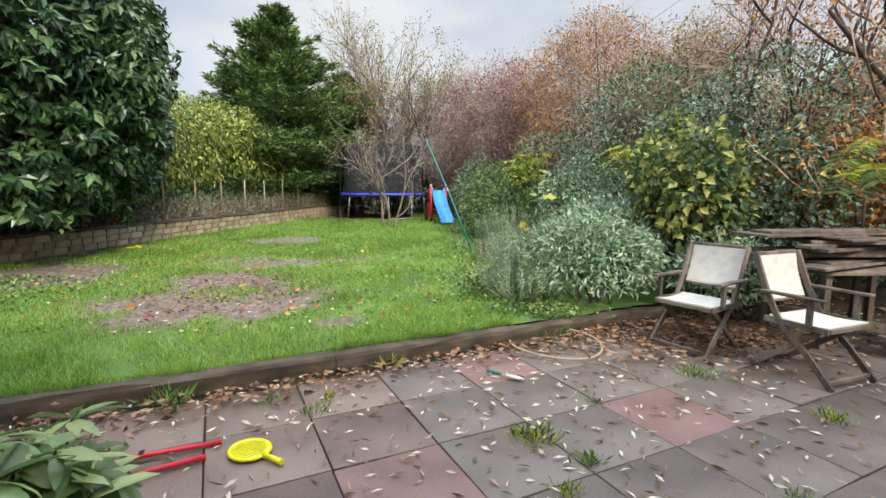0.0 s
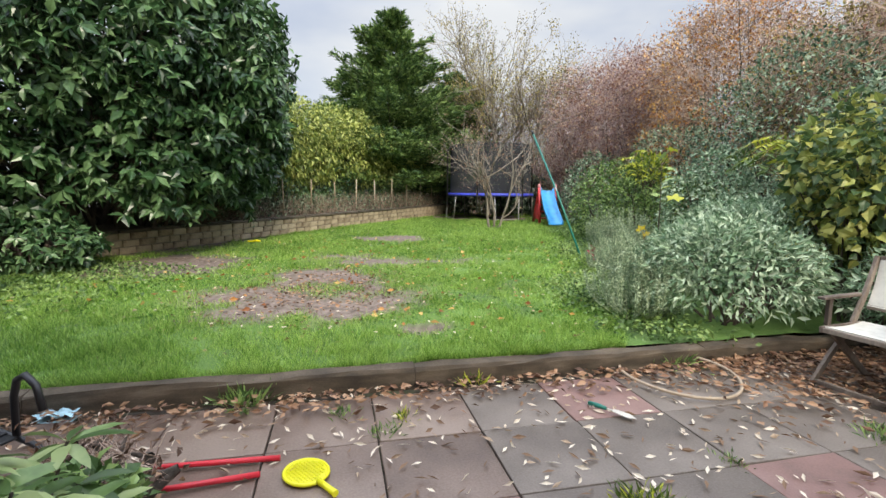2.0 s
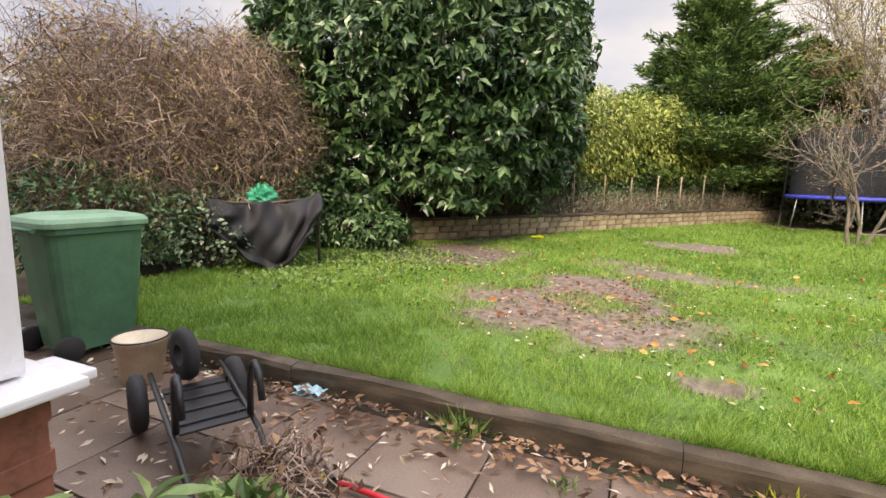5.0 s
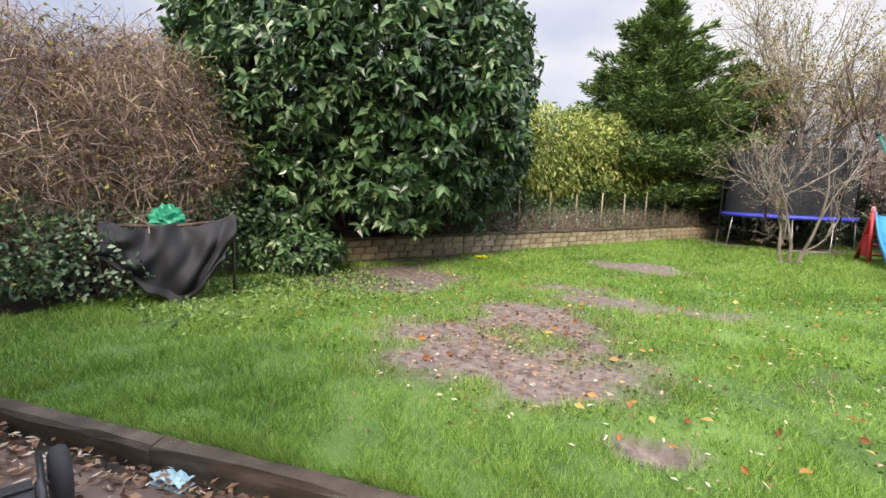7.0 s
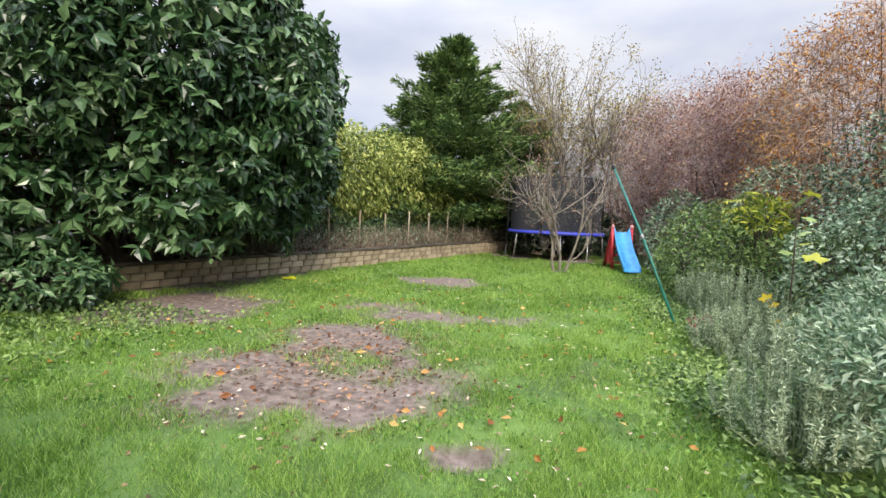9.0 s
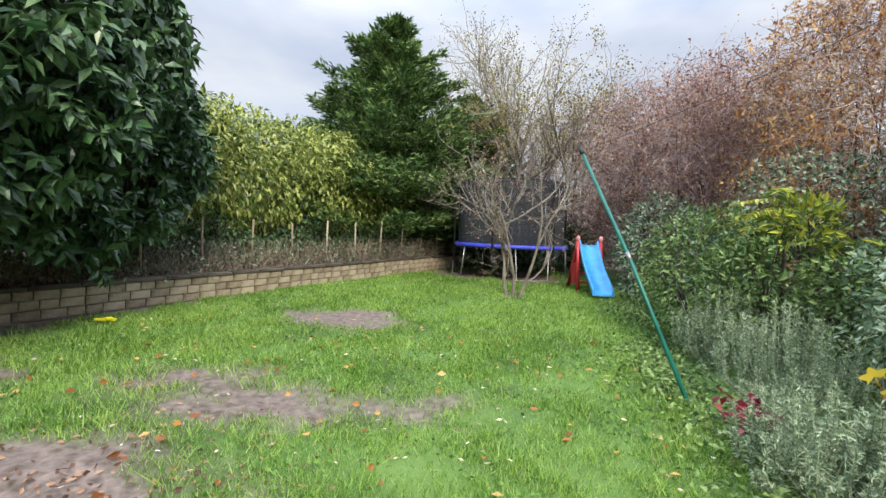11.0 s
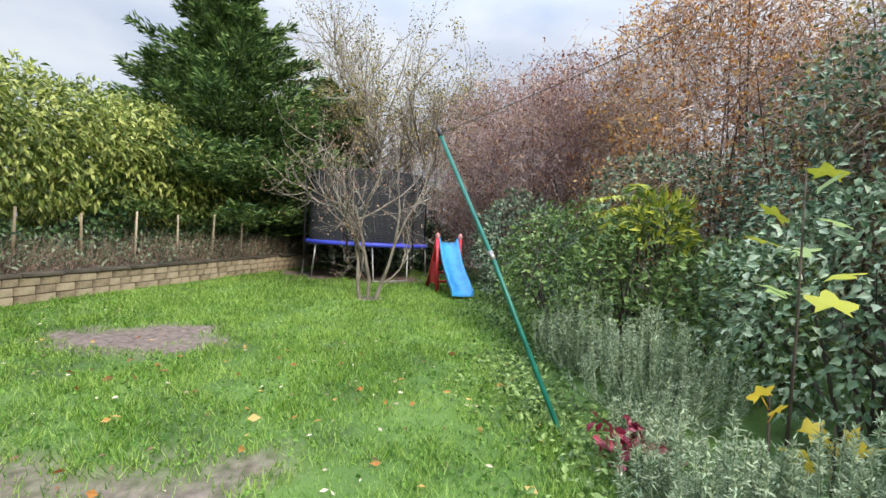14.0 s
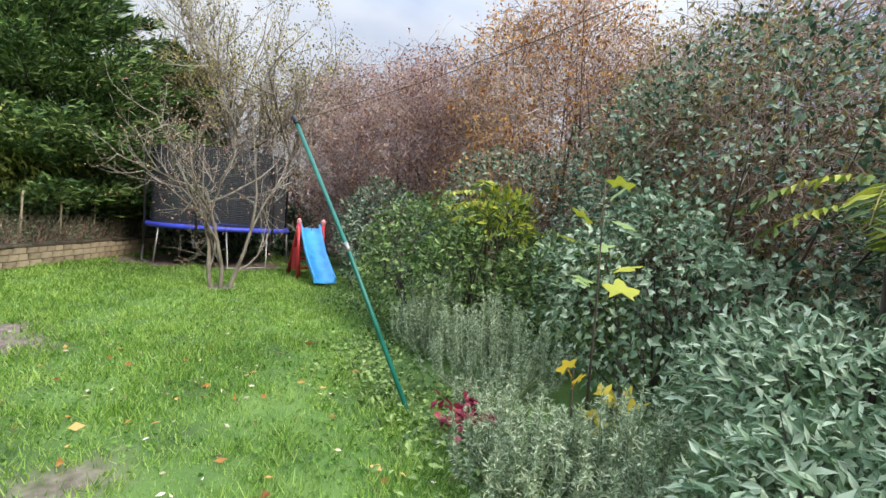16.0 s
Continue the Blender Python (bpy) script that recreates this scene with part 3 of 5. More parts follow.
def thicket(name, label, x, y, z, r, n, seed, mat, seglen=0.5, leaf=None, leafn=0, leafsize=0.05, hang=0.3, group="", rad=0.005):
    """A tangle of arching twigs that fills a rounded space."""
    rng = np.random.default_rng(seed)
    rx, ry, rz = r
    P, d = ellipsoid_points(rng, n, (0, 0, rz), (rx * 0.95, ry * 0.95, rz * 0.98), shell=0.75, low=-0.95, lump=0.25)
    n = len(P)
    D = unit(d * 0.55 + rng.normal(size=d.shape) * 0.6 + np.array([0, 0, 0.25]))
    segs = []
    L = rng.uniform(0.5, 1.3, n) * seglen
    p = P - D * L[:, None] * 0.5
    R0 = rng.uniform(0.6, 1.5, n) * rad
    for k in range(4):
        q = p + D * L[:, None] / 4
        q[:, 2] = np.maximum(q[:, 2], 0.0)
        segs.append(np.concatenate([p, q, (R0 * (1 - k / 4.4))[:, None], (R0 * (1 - (k + 1) / 4.4))[:, None]], 1))
        p = q
        D = unit(D + rng.normal(size=D.shape) * 0.2 + np.array([0, 0, -hang]))
    stems = []
    for i in range(26):
        e = P[rng.integers(0, n)]
        b = np.array([rng.normal() * rx * 0.25, rng.normal() * ry * 0.25, -0.05])
        m_ = b * 0.4 + e * 0.6
        m_[2] = e[2] * 0.4
        m_ += rng.normal(size=3) * 0.1
        stems += [(*b, *m_, 0.03, 0.02), (*m_, *e, 0.02, 0.006)]
    root = thing(name, label, "shrub", x, y, z, group=group)
    V, F = segs_mesh(np.concatenate(segs), 3)
    np_mesh("branchwork", V, F, mat, root)
    V, F = segs_mesh(stems, 6)
    np_mesh("stemwork", V, F, M_BARKD, root, smooth=True)
    if leaf:
        k = rng.integers(0, n, leafn)
        V, F = leaves_mesh(p[k] + rng.normal(size=(leafn, 3)) * 0.05, rng.normal(size=(leafn, 3)) + np.array([0, 0, -0.5]), leafsize, rng, 0.6)
        np_mesh("foliage", V, F, leaf, root)
    return root


def conifer(name, label, x, y, z, h, r, seed):
    rng = np.random.default_rng(seed)
    segs, P, D = [(0, 0, -0.1, 0, 0, h, 0.16, 0.02)], [], []
    levels = int(h / 0.2)
    for i in range(levels):
        t = i / levels
        zz = 0.5 + (h - 0.5) * t
        rr = r * (1 - t) ** 0.8 * rng.uniform(0.8, 1.12)
        for j in range(int(10 - 4 * t)):
            a = rng.uniform(0, 2 * math.pi)
            ln = rr * rng.uniform(0.7, 1.15) + 0.12
            dr = np.array([math.cos(a), math.sin(a), 0.55 - 0.3 * (1 - t)])
            b, e = np.array([0, 0, zz]), np.array([0, 0, zz]) + dr * ln + np.array([0, 0, -0.08 * ln])
            segs.append((*b, *e, 0.02, 0.004))
            k = int(190 * ln / 2.5 * 1.5) + 30
            q = rng.uniform(0.15, 1.0, k)[:, None]
            side = np.array([-math.sin(a), math.cos(a), 0])
            w = rng.normal(size=(k, 1)) * 0.13 * (1.25 - q) * ln
            P.append(b + (e - b) * q + side * w + np.array([0, 0, 1]) * rng.normal(size=(k, 1)) * 0.05)
            D.append(dr * 0.8 + side * np.sign(w) * 0.5 + rng.normal(size=(k, 3)) * 0.3 + np.array([0, 0, 0.05]))
    V, F = leaves_mesh(np.concatenate(P), np.concatenate(D), 0.24, rng, 0.24, 0.1)
    return plant(name, label, "tree", x, y, z, (V, F), M_CONIFER, segs_mesh(segs, 6), M_BARKD, crown_name="crown")


def build_plants():
    # cherry laurel, and low growth at its foot
    whorl_bush("cherry_laurel", "large dark glossy evergreen laurel beside the lawn", -8.25, 8.35, 0.2, (3.35, 3.15, 3.9), 9500, 7, 0.21, M_LAUREL, 11, lump=0.34, top=0.13)
    whorl_bush("laurel_bough", "dark laurel growth hanging over the block wall", -7.5, 11.0, 0.75, (1.4, 1.4, 1.9), 1500, 7, 0.19, M_LAUREL, 13)
    whorl_bush("laurel_bush", "low dark laurel suckers at the lawn's edge", -7.2, 6.1, 0.15, (0.9, 0.75, 0.4), 330, 6, 0.15, M_LAUREL, 12, category="bush")
    # clipped yellow-green hedge behind the fence
    rng = np.random.default_rng(21)
    parts_ = []
    for y0 in np.arange(11.5, 21.6, 0.75):
        zt = 4.05 - max(0, y0 - 17.5) * 0.22
        P, d = ellipsoid_points(rng, 3300, (wall_x(y0) - 2.1, y0, (zt + 1.2) / 2 + 0.15), (1.25, 0.95, (zt - 1.2) / 2), shell=0.35, lump=0.3)
        D = d * 0.6 + rng.normal(size=d.shape) * 0.5 + np.array([0, 0, -0.7])
        parts_.append(leaves_mesh(P, D, 0.17, rng, 0.34, face=d))
    segs = []
    for y0 in np.arange(11.2, 21.8, 0.35):
        xx = wall_x(y0) - 2.1 + rng.normal() * 0.2
        segs.append((xx, y0, 0.4, xx + rng.normal() * 0.1, y0 + rng.normal() * 0.1, 2.6, 0.035, 0.02))
    root = thing("hedge", "tall dense yellow-green hedge behind the wire fence", "hedge")
    np_mesh("foliage", *merged(parts_), M_HEDGE, root)
    np_mesh("stem", *segs_mesh(segs, 6), M_BARKD, root)
    conifer("conifer", "tall dark green conifer behind the fence", -6.1, 20.2, 0.6, 8.0, 4.4, 31)
    conifer("conifer", "dark green conifer with ragged lower branches", -3.9, 22.9, 0.45, 6.2, 3.4, 32)
    conifer("conifer", "distant dark conifer over the brown shrub", -19.0, 9.5, -0.06, 6.8, 1.8, 33)
    # hedging that closes the end of the garden and the far sides
    for i, (x, y, rx, ry, rz, n, m) in enumerate(((-5.5, 25.5, 3.0, 1.6, 1.9, 6000, M_IVY), (-0.5, 26.0, 3.0, 1.6, 1.9, 6000, M_IVY), (4.5, 24.5, 3.0, 1.8, 2.2, 6000, M_IVY), (9.5, 19.0, 2.6, 3.2, 2.4, 7000, M_IVY), (10.5, 11.5, 2.4, 3.6, 2.4, 7000, M_IVY), (10.5, 4.5, 2.4, 3.6, 2.4, 6000, M_IVY), (-13.5, 3.0, 2.2, 4.5, 1.5, 7000, M_IVY), (-1.9, 21.6, 2.6, 0.8, 1.2, 4500, M_IVY))):
        bush("boundary_hedge", "dark unclipped evergreen hedge closing the garden", x, y, -0.05, (rx, ry, rz), n, 0.2, m, 250 + i, width=0.55, droop=0.3, low=-0.9, lump=0.2, group="boundary hedges", category="hedge")
    # small bare tree on the lawn
    bare_tree("apple_tree", "small bare grey many-stemmed tree on the lawn", -1.2, 15.0, 0.24, ((-0.16, 0.05, 1.6, 0.042), (0.15, 0.0, 1.6, 0.04), (-0.04, 0.15, 1.9, 0.04)), 41, M_BARK, M_TWIG_GREY, M_RUST, 1500, 0.045, levels=4, kids=3, spread=0.62)
    bare_tree("birch_tree", "tall thin bare tree with a few brown leaves", -1.9, 21.6, 0.3, ((0.0, 0.0, 4.0, 0.10), (0.2, 0.05, 3.7, 0.07), (-0.2, 0.1, 3.6, 0.07)), 42, M_BARK, M_TWIG_GREY, M_OLIVE, 14000, 0.08, levels=4, kids=4, spread=0.42)
    bare_tree("birch_tree", "tall thin bare tree with a few brown leaves", -4.0, 25.0, 0.3, ((0.05, 0.0, 3.7, 0.10), (-0.16, 0.05, 3.4, 0.07)), 43, M_BARK, M_TWIG_GREY, M_GREEN, 4500, 0.08, levels=4, kids=4, spread=0.42)
    # autumn trees behind the border
    for i, (x, y, rx, ry, rz, n, m, lf, ln, lab) in enumerate((
            (2.6, 19.5, 2.6, 1.8, 3.1, 7500, M_TWIG_PINK, M_RUST, 16000, "tangle of reddish bare twigs with rust leaves"),
            (0.4, 22.8, 2.6, 1.6, 3.2, 6000, M_TWIG_PINK, M_OLIVE, 9000, "tangle of pinkish bare twigs with olive leaves"),
            (5.0, 14.2, 2.3, 2.3, 3.15, 8500, M_TWIG_BROWN, M_ORANGE, 19000, "arching shrub with orange autumn leaves"),
            (3.3, 16.8, 1.8, 1.7, 2.8, 6500, M_TWIG_PINK, M_RUST, 15000, "weeping shrub with rust and yellow leaves"),
            (5.8, 10.6, 1.8, 2.0, 2.45, 6500, M_TWIG_BROWN, M_OLIVE, 13000, "brown weeping shrub above the ivy"),
            (7.6, 7.0, 1.9, 2.0, 1.75, 5500, M_TWIG_BROWN, M_ORANGE, 9000, "brown tangled shrub with orange leaves"),
    )):
        thicket("autumn_shrub", lab, x, y, 0.25, (rx, ry, rz), n, 60 + i, m, 0.75, lf, ln, 0.07, hang=0.34, group="autumn shrubs", rad=0.007)
    bare_tree("ash_tree", "dark bare tree leaning over the border", 5.6, 7.9, 0.2, ((-0.28, -0.12, 2.6, 0.065), (0.15, -0.3, 2.7, 0.065), (0.35, 0.2, 2.4, 0.055)), 44, M_BARKD, M_TWIG_BROWN, M_RUST, 2500, 0.06, levels=4, kids=3, spread=0.5)
    bare_tree("ash_tree", "dark bare tree with hanging seed bunches", 6.6, 5.0, 0.1, ((-0.38, 0.1, 2.6, 0.07), (-0.1, 0.3, 2.7, 0.06), (0.2, -0.2, 2.4, 0.055)), 45, M_BARKD, M_TWIG_BROWN, M_ORANGE, 3500, 0.07, levels=4, kids=3, spread=0.5)
    bare_tree("ash_tree", "dark bare tree behind the autumn shrubs", 6.6, 12.6, 0.2, ((-0.2, -0.1, 2.8, 0.10), (0.2, 0.1, 2.6, 0.09)), 46, M_BARKD, M_TWIG_BROWN, M_OLIVE, 2500, 0.06, levels=4, kids=3, spread=0.5)
    # ivy and evergreen bank along the border
    for i, (x, y, rx, ry, rz, n, m, sz, lab) in enumerate((
            (1.9, 15.4, 1.0, 1.6, 1.15, 4200, M_IVY, 0.085, "dark evergreen bush beside the slide"),
            (1.75, 12.2, 0.8, 1.2, 0.95, 3600, M_GREEN, 0.08, "leafy olive-green bush in the border"),
            (3.2, 12.6, 1.2, 1.6, 1.35, 4600, M_IVY, 0.08, "dark ivy-covered mound in the border"),
            (4.3, 9.6, 1.5, 2.0, 1.8, 9500, M_IVY, 0.075, "dark ivy-covered mound behind the border"),
            (4.7, 6.8, 1.4, 1.6, 1.55, 7500, M_IVY, 0.075, "dark ivy thicket behind the border"),
            (3.1, 9.2, 0.9, 1.2, 0.95, 4200, M_SAGE, 0.075, "grey-green leafy shrub in the border"),
            (4.1, 5.6, 0.8, 0.7, 0.95, 2600, M_IVY, 0.08, "dark evergreen bush behind the chairs"),
            (6.0, 5.2, 0.9, 0.9, 1.0, 2600, M_IVY, 0.08, "dark evergreen bush behind the wood pile"),
    )):
        bush("evergreen_bush", lab, x, y, 0.12, (rx, ry, rz), n, sz, m, 80 + i, width=0.55, droop=0.3, shell=0.4, low=-0.8, lump=0.3, group="evergreen bushes in the border")
    bush("yellow_bush", "yellow-green leafy bush in the border", 2.15, 11.0, 0.2, (0.75, 0.75, 0.85), 2600, 0.1, M_GREEN, 95, width=0.35, droop=0.0)
    bush("yellow_bush", "bright yellow-green top growth of a bush", 2.25, 10.7, 1.5, (0.32, 0.32, 0.3), 420, 0.12, M_YG, 96, width=0.35, droop=-0.3)
    # grey-green soft-leaved shrubs near the patio
    for i, (x, y, rx, ry, rz, n) in enumerate(((1.85, 5.35, 0.75, 0.6, 0.52, 2600), (2.5, 6.1, 0.7, 0.7, 0.6, 2400), (2.7, 7.4, 0.7, 0.8, 0.62, 2600), (2.0, 6.9, 0.5, 0.5, 0.45, 1400), (3.3, 5.0, 0.6, 0.5, 0.45, 1500))):
        bush("sage_bush", "soft grey-green broad-leaved shrub at the patio's edge", x, y, 0.1, (rx, ry, rz), int(n * 1.5), 0.085, M_SAGE, 100 + i, width=0.34, droop=0.25, shell=0.5, low=-0.5, group="grey-green shrubs")
    for i, (x, y, rx, ry, h, n) in enumerate(((1.1, 5.5, 0.36, 0.45, 0.75, 110), (1.3, 8.0, 0.36, 0.4, 0.55, 120), (1.75, 9.6, 0.45, 0.5, 0.85, 120), (1.55, 10.8, 0.4, 0.5, 0.9, 110), (1.75, 7.8, 0.35, 0.4, 0.6, 90), (1.45, 9.0, 0.2, 0.25, 0.4, 40))):
        needle_shrub("rosemary", "grey-green rosemary with upright sprigs beside the lawn", x, y, 0.14, (rx, ry, h), n, 120 + i)
    # brown shrub behind the bin, ivy under it
    thicket("brown_shrub", "large brown bare shrub with a few yellow leaves", -8.4, 3.4, 0.1, (1.9, 2.6, 1.8), 17000, 140, M_TWIG_DARK, 0.7, M_OLIVE, 8000, 0.06, hang=0.3)
    thicket("brown_shrub", "brown bare shrub beside the laurel", -10.2, 5.6, 0.1, (2.0, 2.0, 2.1), 9000, 141, M_TWIG_DARK, 0.7, M_OLIVE, 4500, 0.06, hang=0.3)
    bush("ivy_bush", "dark ivy growing up into the brown shrub", -7.7, 4.6, 0.1, (0.9, 1.3, 0.85), 4200, 0.085, M_LAUREL, 144, width=0.6, droop=0.2)
    bush("ivy_bush", "dark ivy behind the overturned tub", -7.0, 2.2, 0.1, (0.7, 1.0, 0.7), 2600, 0.08, M_LAUREL, 145, width=0.6, droop=0.2)
    bush("ivy_bush", "dark ivy at the foot of the brown shrub", -6.9, 3.4, 0.1, (0.7, 0.9, 0.55), 1800, 0.075, M_IVY, 143, width=0.6, droop=0.1)
    # rhododendron in front of the window
    rng = np.random.default_rng(151)
    P, D, segs = [], [], []
    for i in range(95):
        a, q = rng.uniform(0, 2 * math.pi), math.sqrt(rng.uniform(0, 1))
        tip = np.array([math.cos(a) * 0.30 * q, math.sin(a) * 0.50 * q, 0.80 - 0.34 * q * q + rng.normal() * 0.06])
        b = np.array([tip[0] * 0.25, tip[1] * 0.25, 0.0])
        segs.append((*b, *tip, 0.008, 0.004))
        k = 9
        an = rng.uniform(0, 6.28) + np.arange(k) * 2.4
        P.append(np.repeat(tip[None], k, 0) - np.array([0, 0, 0.02]) * rng.uniform(0, 1, (k, 1)))
        D.append(np.stack([np.cos(an), np.sin(an), rng.uniform(-0.25, 0.45, k)], 1))
    root = plant("rhododendron", "young rhododendron with long pale green leaves below the window", "shrub", -1.13, 1.02, 0.0, long_leaves_mesh(np.concatenate(P), np.concatenate(D), 0.15, rng), M_RHODO, segs_mesh(segs, 6), M_BARKD)
    for ob in root.children:
        ob.data.polygons.foreach_set("use_smooth", np.full(len(ob.data.polygons), True))


build_plants()


def lobed_leaf(bm, o, size, rz, tilt, rng):
    """A maple-like leaf: five pointed lobes round a middle."""
    m = Matrix.Translation(o) @ pose(0, 0, 0, tilt[0], tilt[1], rz)
    c = bm.verts.new(m @ Vector((0, 0, 0)))
    tips = ((-125, 0.7), (-98, 0.5), (-72, 0.85), (-58, 1.0), (-44, 0.8), (-28, 0.62), (-12, 0.95), (0, 1.12), (12, 0.95), (28, 0.62), (44, 0.8), (58, 1.0), (72, 0.85), (98, 0.5), (125, 0.7))
    vs = []
    for a, r in tips:
        a = radians(a + rng.normal() * 3)
        vs.append(bm.verts.new(m @ Vector((math.sin(a) * r * size / 2, math.cos(a) * r * size / 2, -0.06 * size * r))))
    for a, b in zip(vs, vs[1:]):
        bm.faces.new((c, a, b))


def sapling(name, label, x, y, z, h, leaves, size, mat, seed, low=0.35, spread=0.22, face=(25, 0)):
    rng = np.random.default_rng(seed)
    root = thing(name, label, "sapling", x, y, z)
    bm = bmesh.new()
    tube(bm, [(0, 0, -0.05), (0.02, 0.01, h / 2), (0, 0, h)], [0.012, 0.008, 0.004], 6)
    part("stem", bm, M_BARKD, root)
    for i in range(leaves):
        bm = bmesh.new()
        zz = h * (low + (1.02 - low) * (i + 0.5) / leaves)
        a = i * 2.4
        o = Vector((math.cos(a) * spread * rng.uniform(0.4, 1), math.sin(a) * spread * rng.uniform(0.4, 1), zz + rng.normal() * 0.03))
        tube(bm, [(0, 0, zz - 0.06), o], 0.003, 4)
        lobed_leaf(bm, o, size * rng.uniform(0.75, 1.15), rng.uniform(0, 360), (face[0] + rng.normal() * 18, rng.normal() * 18), rng)
        part("leaf", bm, mat[i % len(mat)], root)
    return root


def frond_plant(name, label, x, y, z, h, fronds, length, mat, seed, aim=None):
    """Arching fronds with paired narrow leaflets."""
    rng = np.random.default_rng(seed)
    root = thing(name, label, "shrub", x, y, z)
    bm = bmesh.new()
    tube(bm, [(0, 0, -0.05), (0.03, 0, h / 2), (0, 0, h)], [0.022, 0.016, 0.01], 7)
    part("stem", bm, M_BARKD, root)
    for i in range(fronds):
        a = rng.uniform(0, 6.28) if aim is None else radians(aim) + rng.normal() * 0.5
        b = np.array([0, 0, h * rng.uniform(0.75, 1.0)])
        d = np.array([math.cos(a), math.sin(a), rng.uniform(0.1, 0.5)])
        L = length * rng.uniform(0.75, 1.15)
        P, D = [], []
        pts = []
        for k in range(15):
            t = k / 14
            p = b + d * L * t + np.array([0, 0, -0.55 * L * t * t])
            pts.append(tuple(p))
            if k > 1:
                side = np.array([-math.sin(a), math.cos(a), 0])
                for sg in (-1, 1):
                    P.append(p)
                    D.append(side * sg + np.array([0, 0, -0.45]) + d * 0.3)
        V, F = leaves_mesh(np.array(P), np.array(D), length * 0.2, rng, 0.24, 0.1)
        V2, F2 = segs_mesh([(*p, *q, 0.004, 0.004) for p, q in zip(pts, pts[1:])], 3)
        np_mesh("frond", V, F, mat, root)
        np_mesh("frond_stalk", V2, F2, M_OLIVE, root)
    return root


def build_border_details():
    sapling("maple_sapling", "young maple with bright green lobed leaves over the shrubs", 1.95, 8.45, 0.2, 1.85, 9, 0.27, (M_YG, M_GREEN), 701, low=0.55)
    sapling("maple_sapling", "low maple shoot with yellow autumn leaves in the border", 2.0, 8.2, 0.2, 0.5, 8, 0.24, (M_YELLOW,), 702, low=0.2, spread=0.2, face=(50, 0))
    sapling("maple_sapling", "maple shoot with a single yellow leaf over the rosemary", 1.72, 8.3, 0.2, 0.62, 2, 0.17, (M_YELLOW,), 703, low=0.8, spread=0.05, face=(60, 0))
    rng = np.random.default_rng(704)
    P = rng.normal(size=(80, 3)) * np.array([0.1, 0.1, 0.05]) + np.array([0, 0, 0.14])
    V, F = leaves_mesh(P, rng.normal(size=(80, 3)) + np.array([0, 0, 0.3]), 0.1, rng, 0.6)
    V2, F2 = segs_mesh([(0, 0, -0.02, *p, 0.004, 0.002) for p in P[:20]], 3)
    plant("heuchera", "low crimson-leaved plant at the lawn's edge", "plant", 1.16, 8.72, 0.2, (V, F), M_CRIMSON, (V2, F2), M_CRIMSON)
    frond_plant("sumac", "yellow-green fronds of a sumac over the bushes", 2.3, 11.3, 0.2, 2.05, 9, 0.8, M_YG, 705, aim=200)
    frond_plant("sumac", "yellow sumac fronds hanging over the wood pile", 4.6, 4.9, 0.05, 1.9, 8, 0.75, M_YG, 706, aim=230)
    frond_plant("sumac", "drooping yellow-green fronds beside the border", 3.35, 7.6, 0.1, 2.1, 16, 0.8, M_YG, 707)
    bush("climber", "tall climber with yellowing green leaves behind the chairs", 3.25, 5.65, 0.05, (0.7, 0.55, 1.15), 2600, 0.115, M_CLIMBER, 708, width=0.75, droop=0.4, low=-0.8, shell=0.7, clumps=9)
    bush("climber", "green and yellow climber rising from the border", 3.45, 6.9, 0.05, (0.55, 0.5, 1.3), 1900, 0.115, M_CLIMBER, 709, width=0.75, droop=0.4, low=-0.8, shell=0.7, clumps=8)
    bush("hazel_bush", "spreading bush of olive and orange autumn leaves behind the wood pile", 5.7, 5.9, 0.8, (1.3, 0.9, 0.75), 5200, 0.085, M_ORANGE, 710, width=0.6, droop=0.4)
    bush("hazel_bush", "olive-leaved autumn bush behind the climber", 4.9, 6.3, 0.7, (0.9, 0.8, 0.8), 3600, 0.085, M_OLIVE, 711, width=0.6, droop=0.4)
    bush("green_shrub", "light green leafy shrub in the olive border", 2.9, 10.4, 0.1, (0.8, 0.8, 0.8), 2600, 0.08, M_GREEN, 712, width=0.5)
    bush("ivy_bush", "small green leafy plant growing beside the sack trolley", -1.42, 1.72, 0.0, (0.22, 0.2, 0.2), 420, 0.07, M_GREEN, 713, width=0.7, droop=0.1)
    thicket("dry_stems", "heap of dry brown stems beside the sack trolley", -1.72, 2.02, 0.0, (0.26, 0.22, 0.18), 420, 714, M_TWIG_BROWN, 0.22, M_DEADLEAF, 240, 0.05, hang=0.15, rad=0.003)
    # weeds that spill over the lawn's edge
    rng = np.random.default_rng(720)
    n = 9000
    Y = rng.uniform(4.6, 16, n)
    X = 0.85 + 0.25 * np.sin(Y * 1.7) + np.clip((Y - 9) * 0.06, 0, 0.5) + rng.normal(size=n) * 0.28 + 0.1
    Z = lawn_z(X, Y) + rng.uniform(0.0, 0.09, n)
    V, F = leaves_mesh(np.stack([X, Y, Z], 1), rng.normal(size=(n, 3)) * np.array([1, 1, 0.5]) + np.array([0, 0, 0.4]), 0.055, rng, 0.6)
    tagged(np_mesh("ground_weeds", V, F, M_GREEN), "low broad-leaved weeds along the lawn's edge", "weeds", kind="stuff")
    n = 5000
    X, Y = rng.uniform(-7.0, -4.3, n), rng.uniform(3.4, 6.8, n)
    k = rng.uniform(0, 1, n) < np.clip((-X - 4.2) / 1.8, 0, 1)
    X, Y = X[k], Y[k]
    V, F = leaves_mesh(np.stack([X, Y, lawn_z(X, Y) + rng.uniform(0, 0.07, len(X))], 1), rng.normal(size=(len(X), 3)) * np.array([1, 1, 0.5]) + np.array([0, 0, 0.4]), 0.06, rng, 0.6)
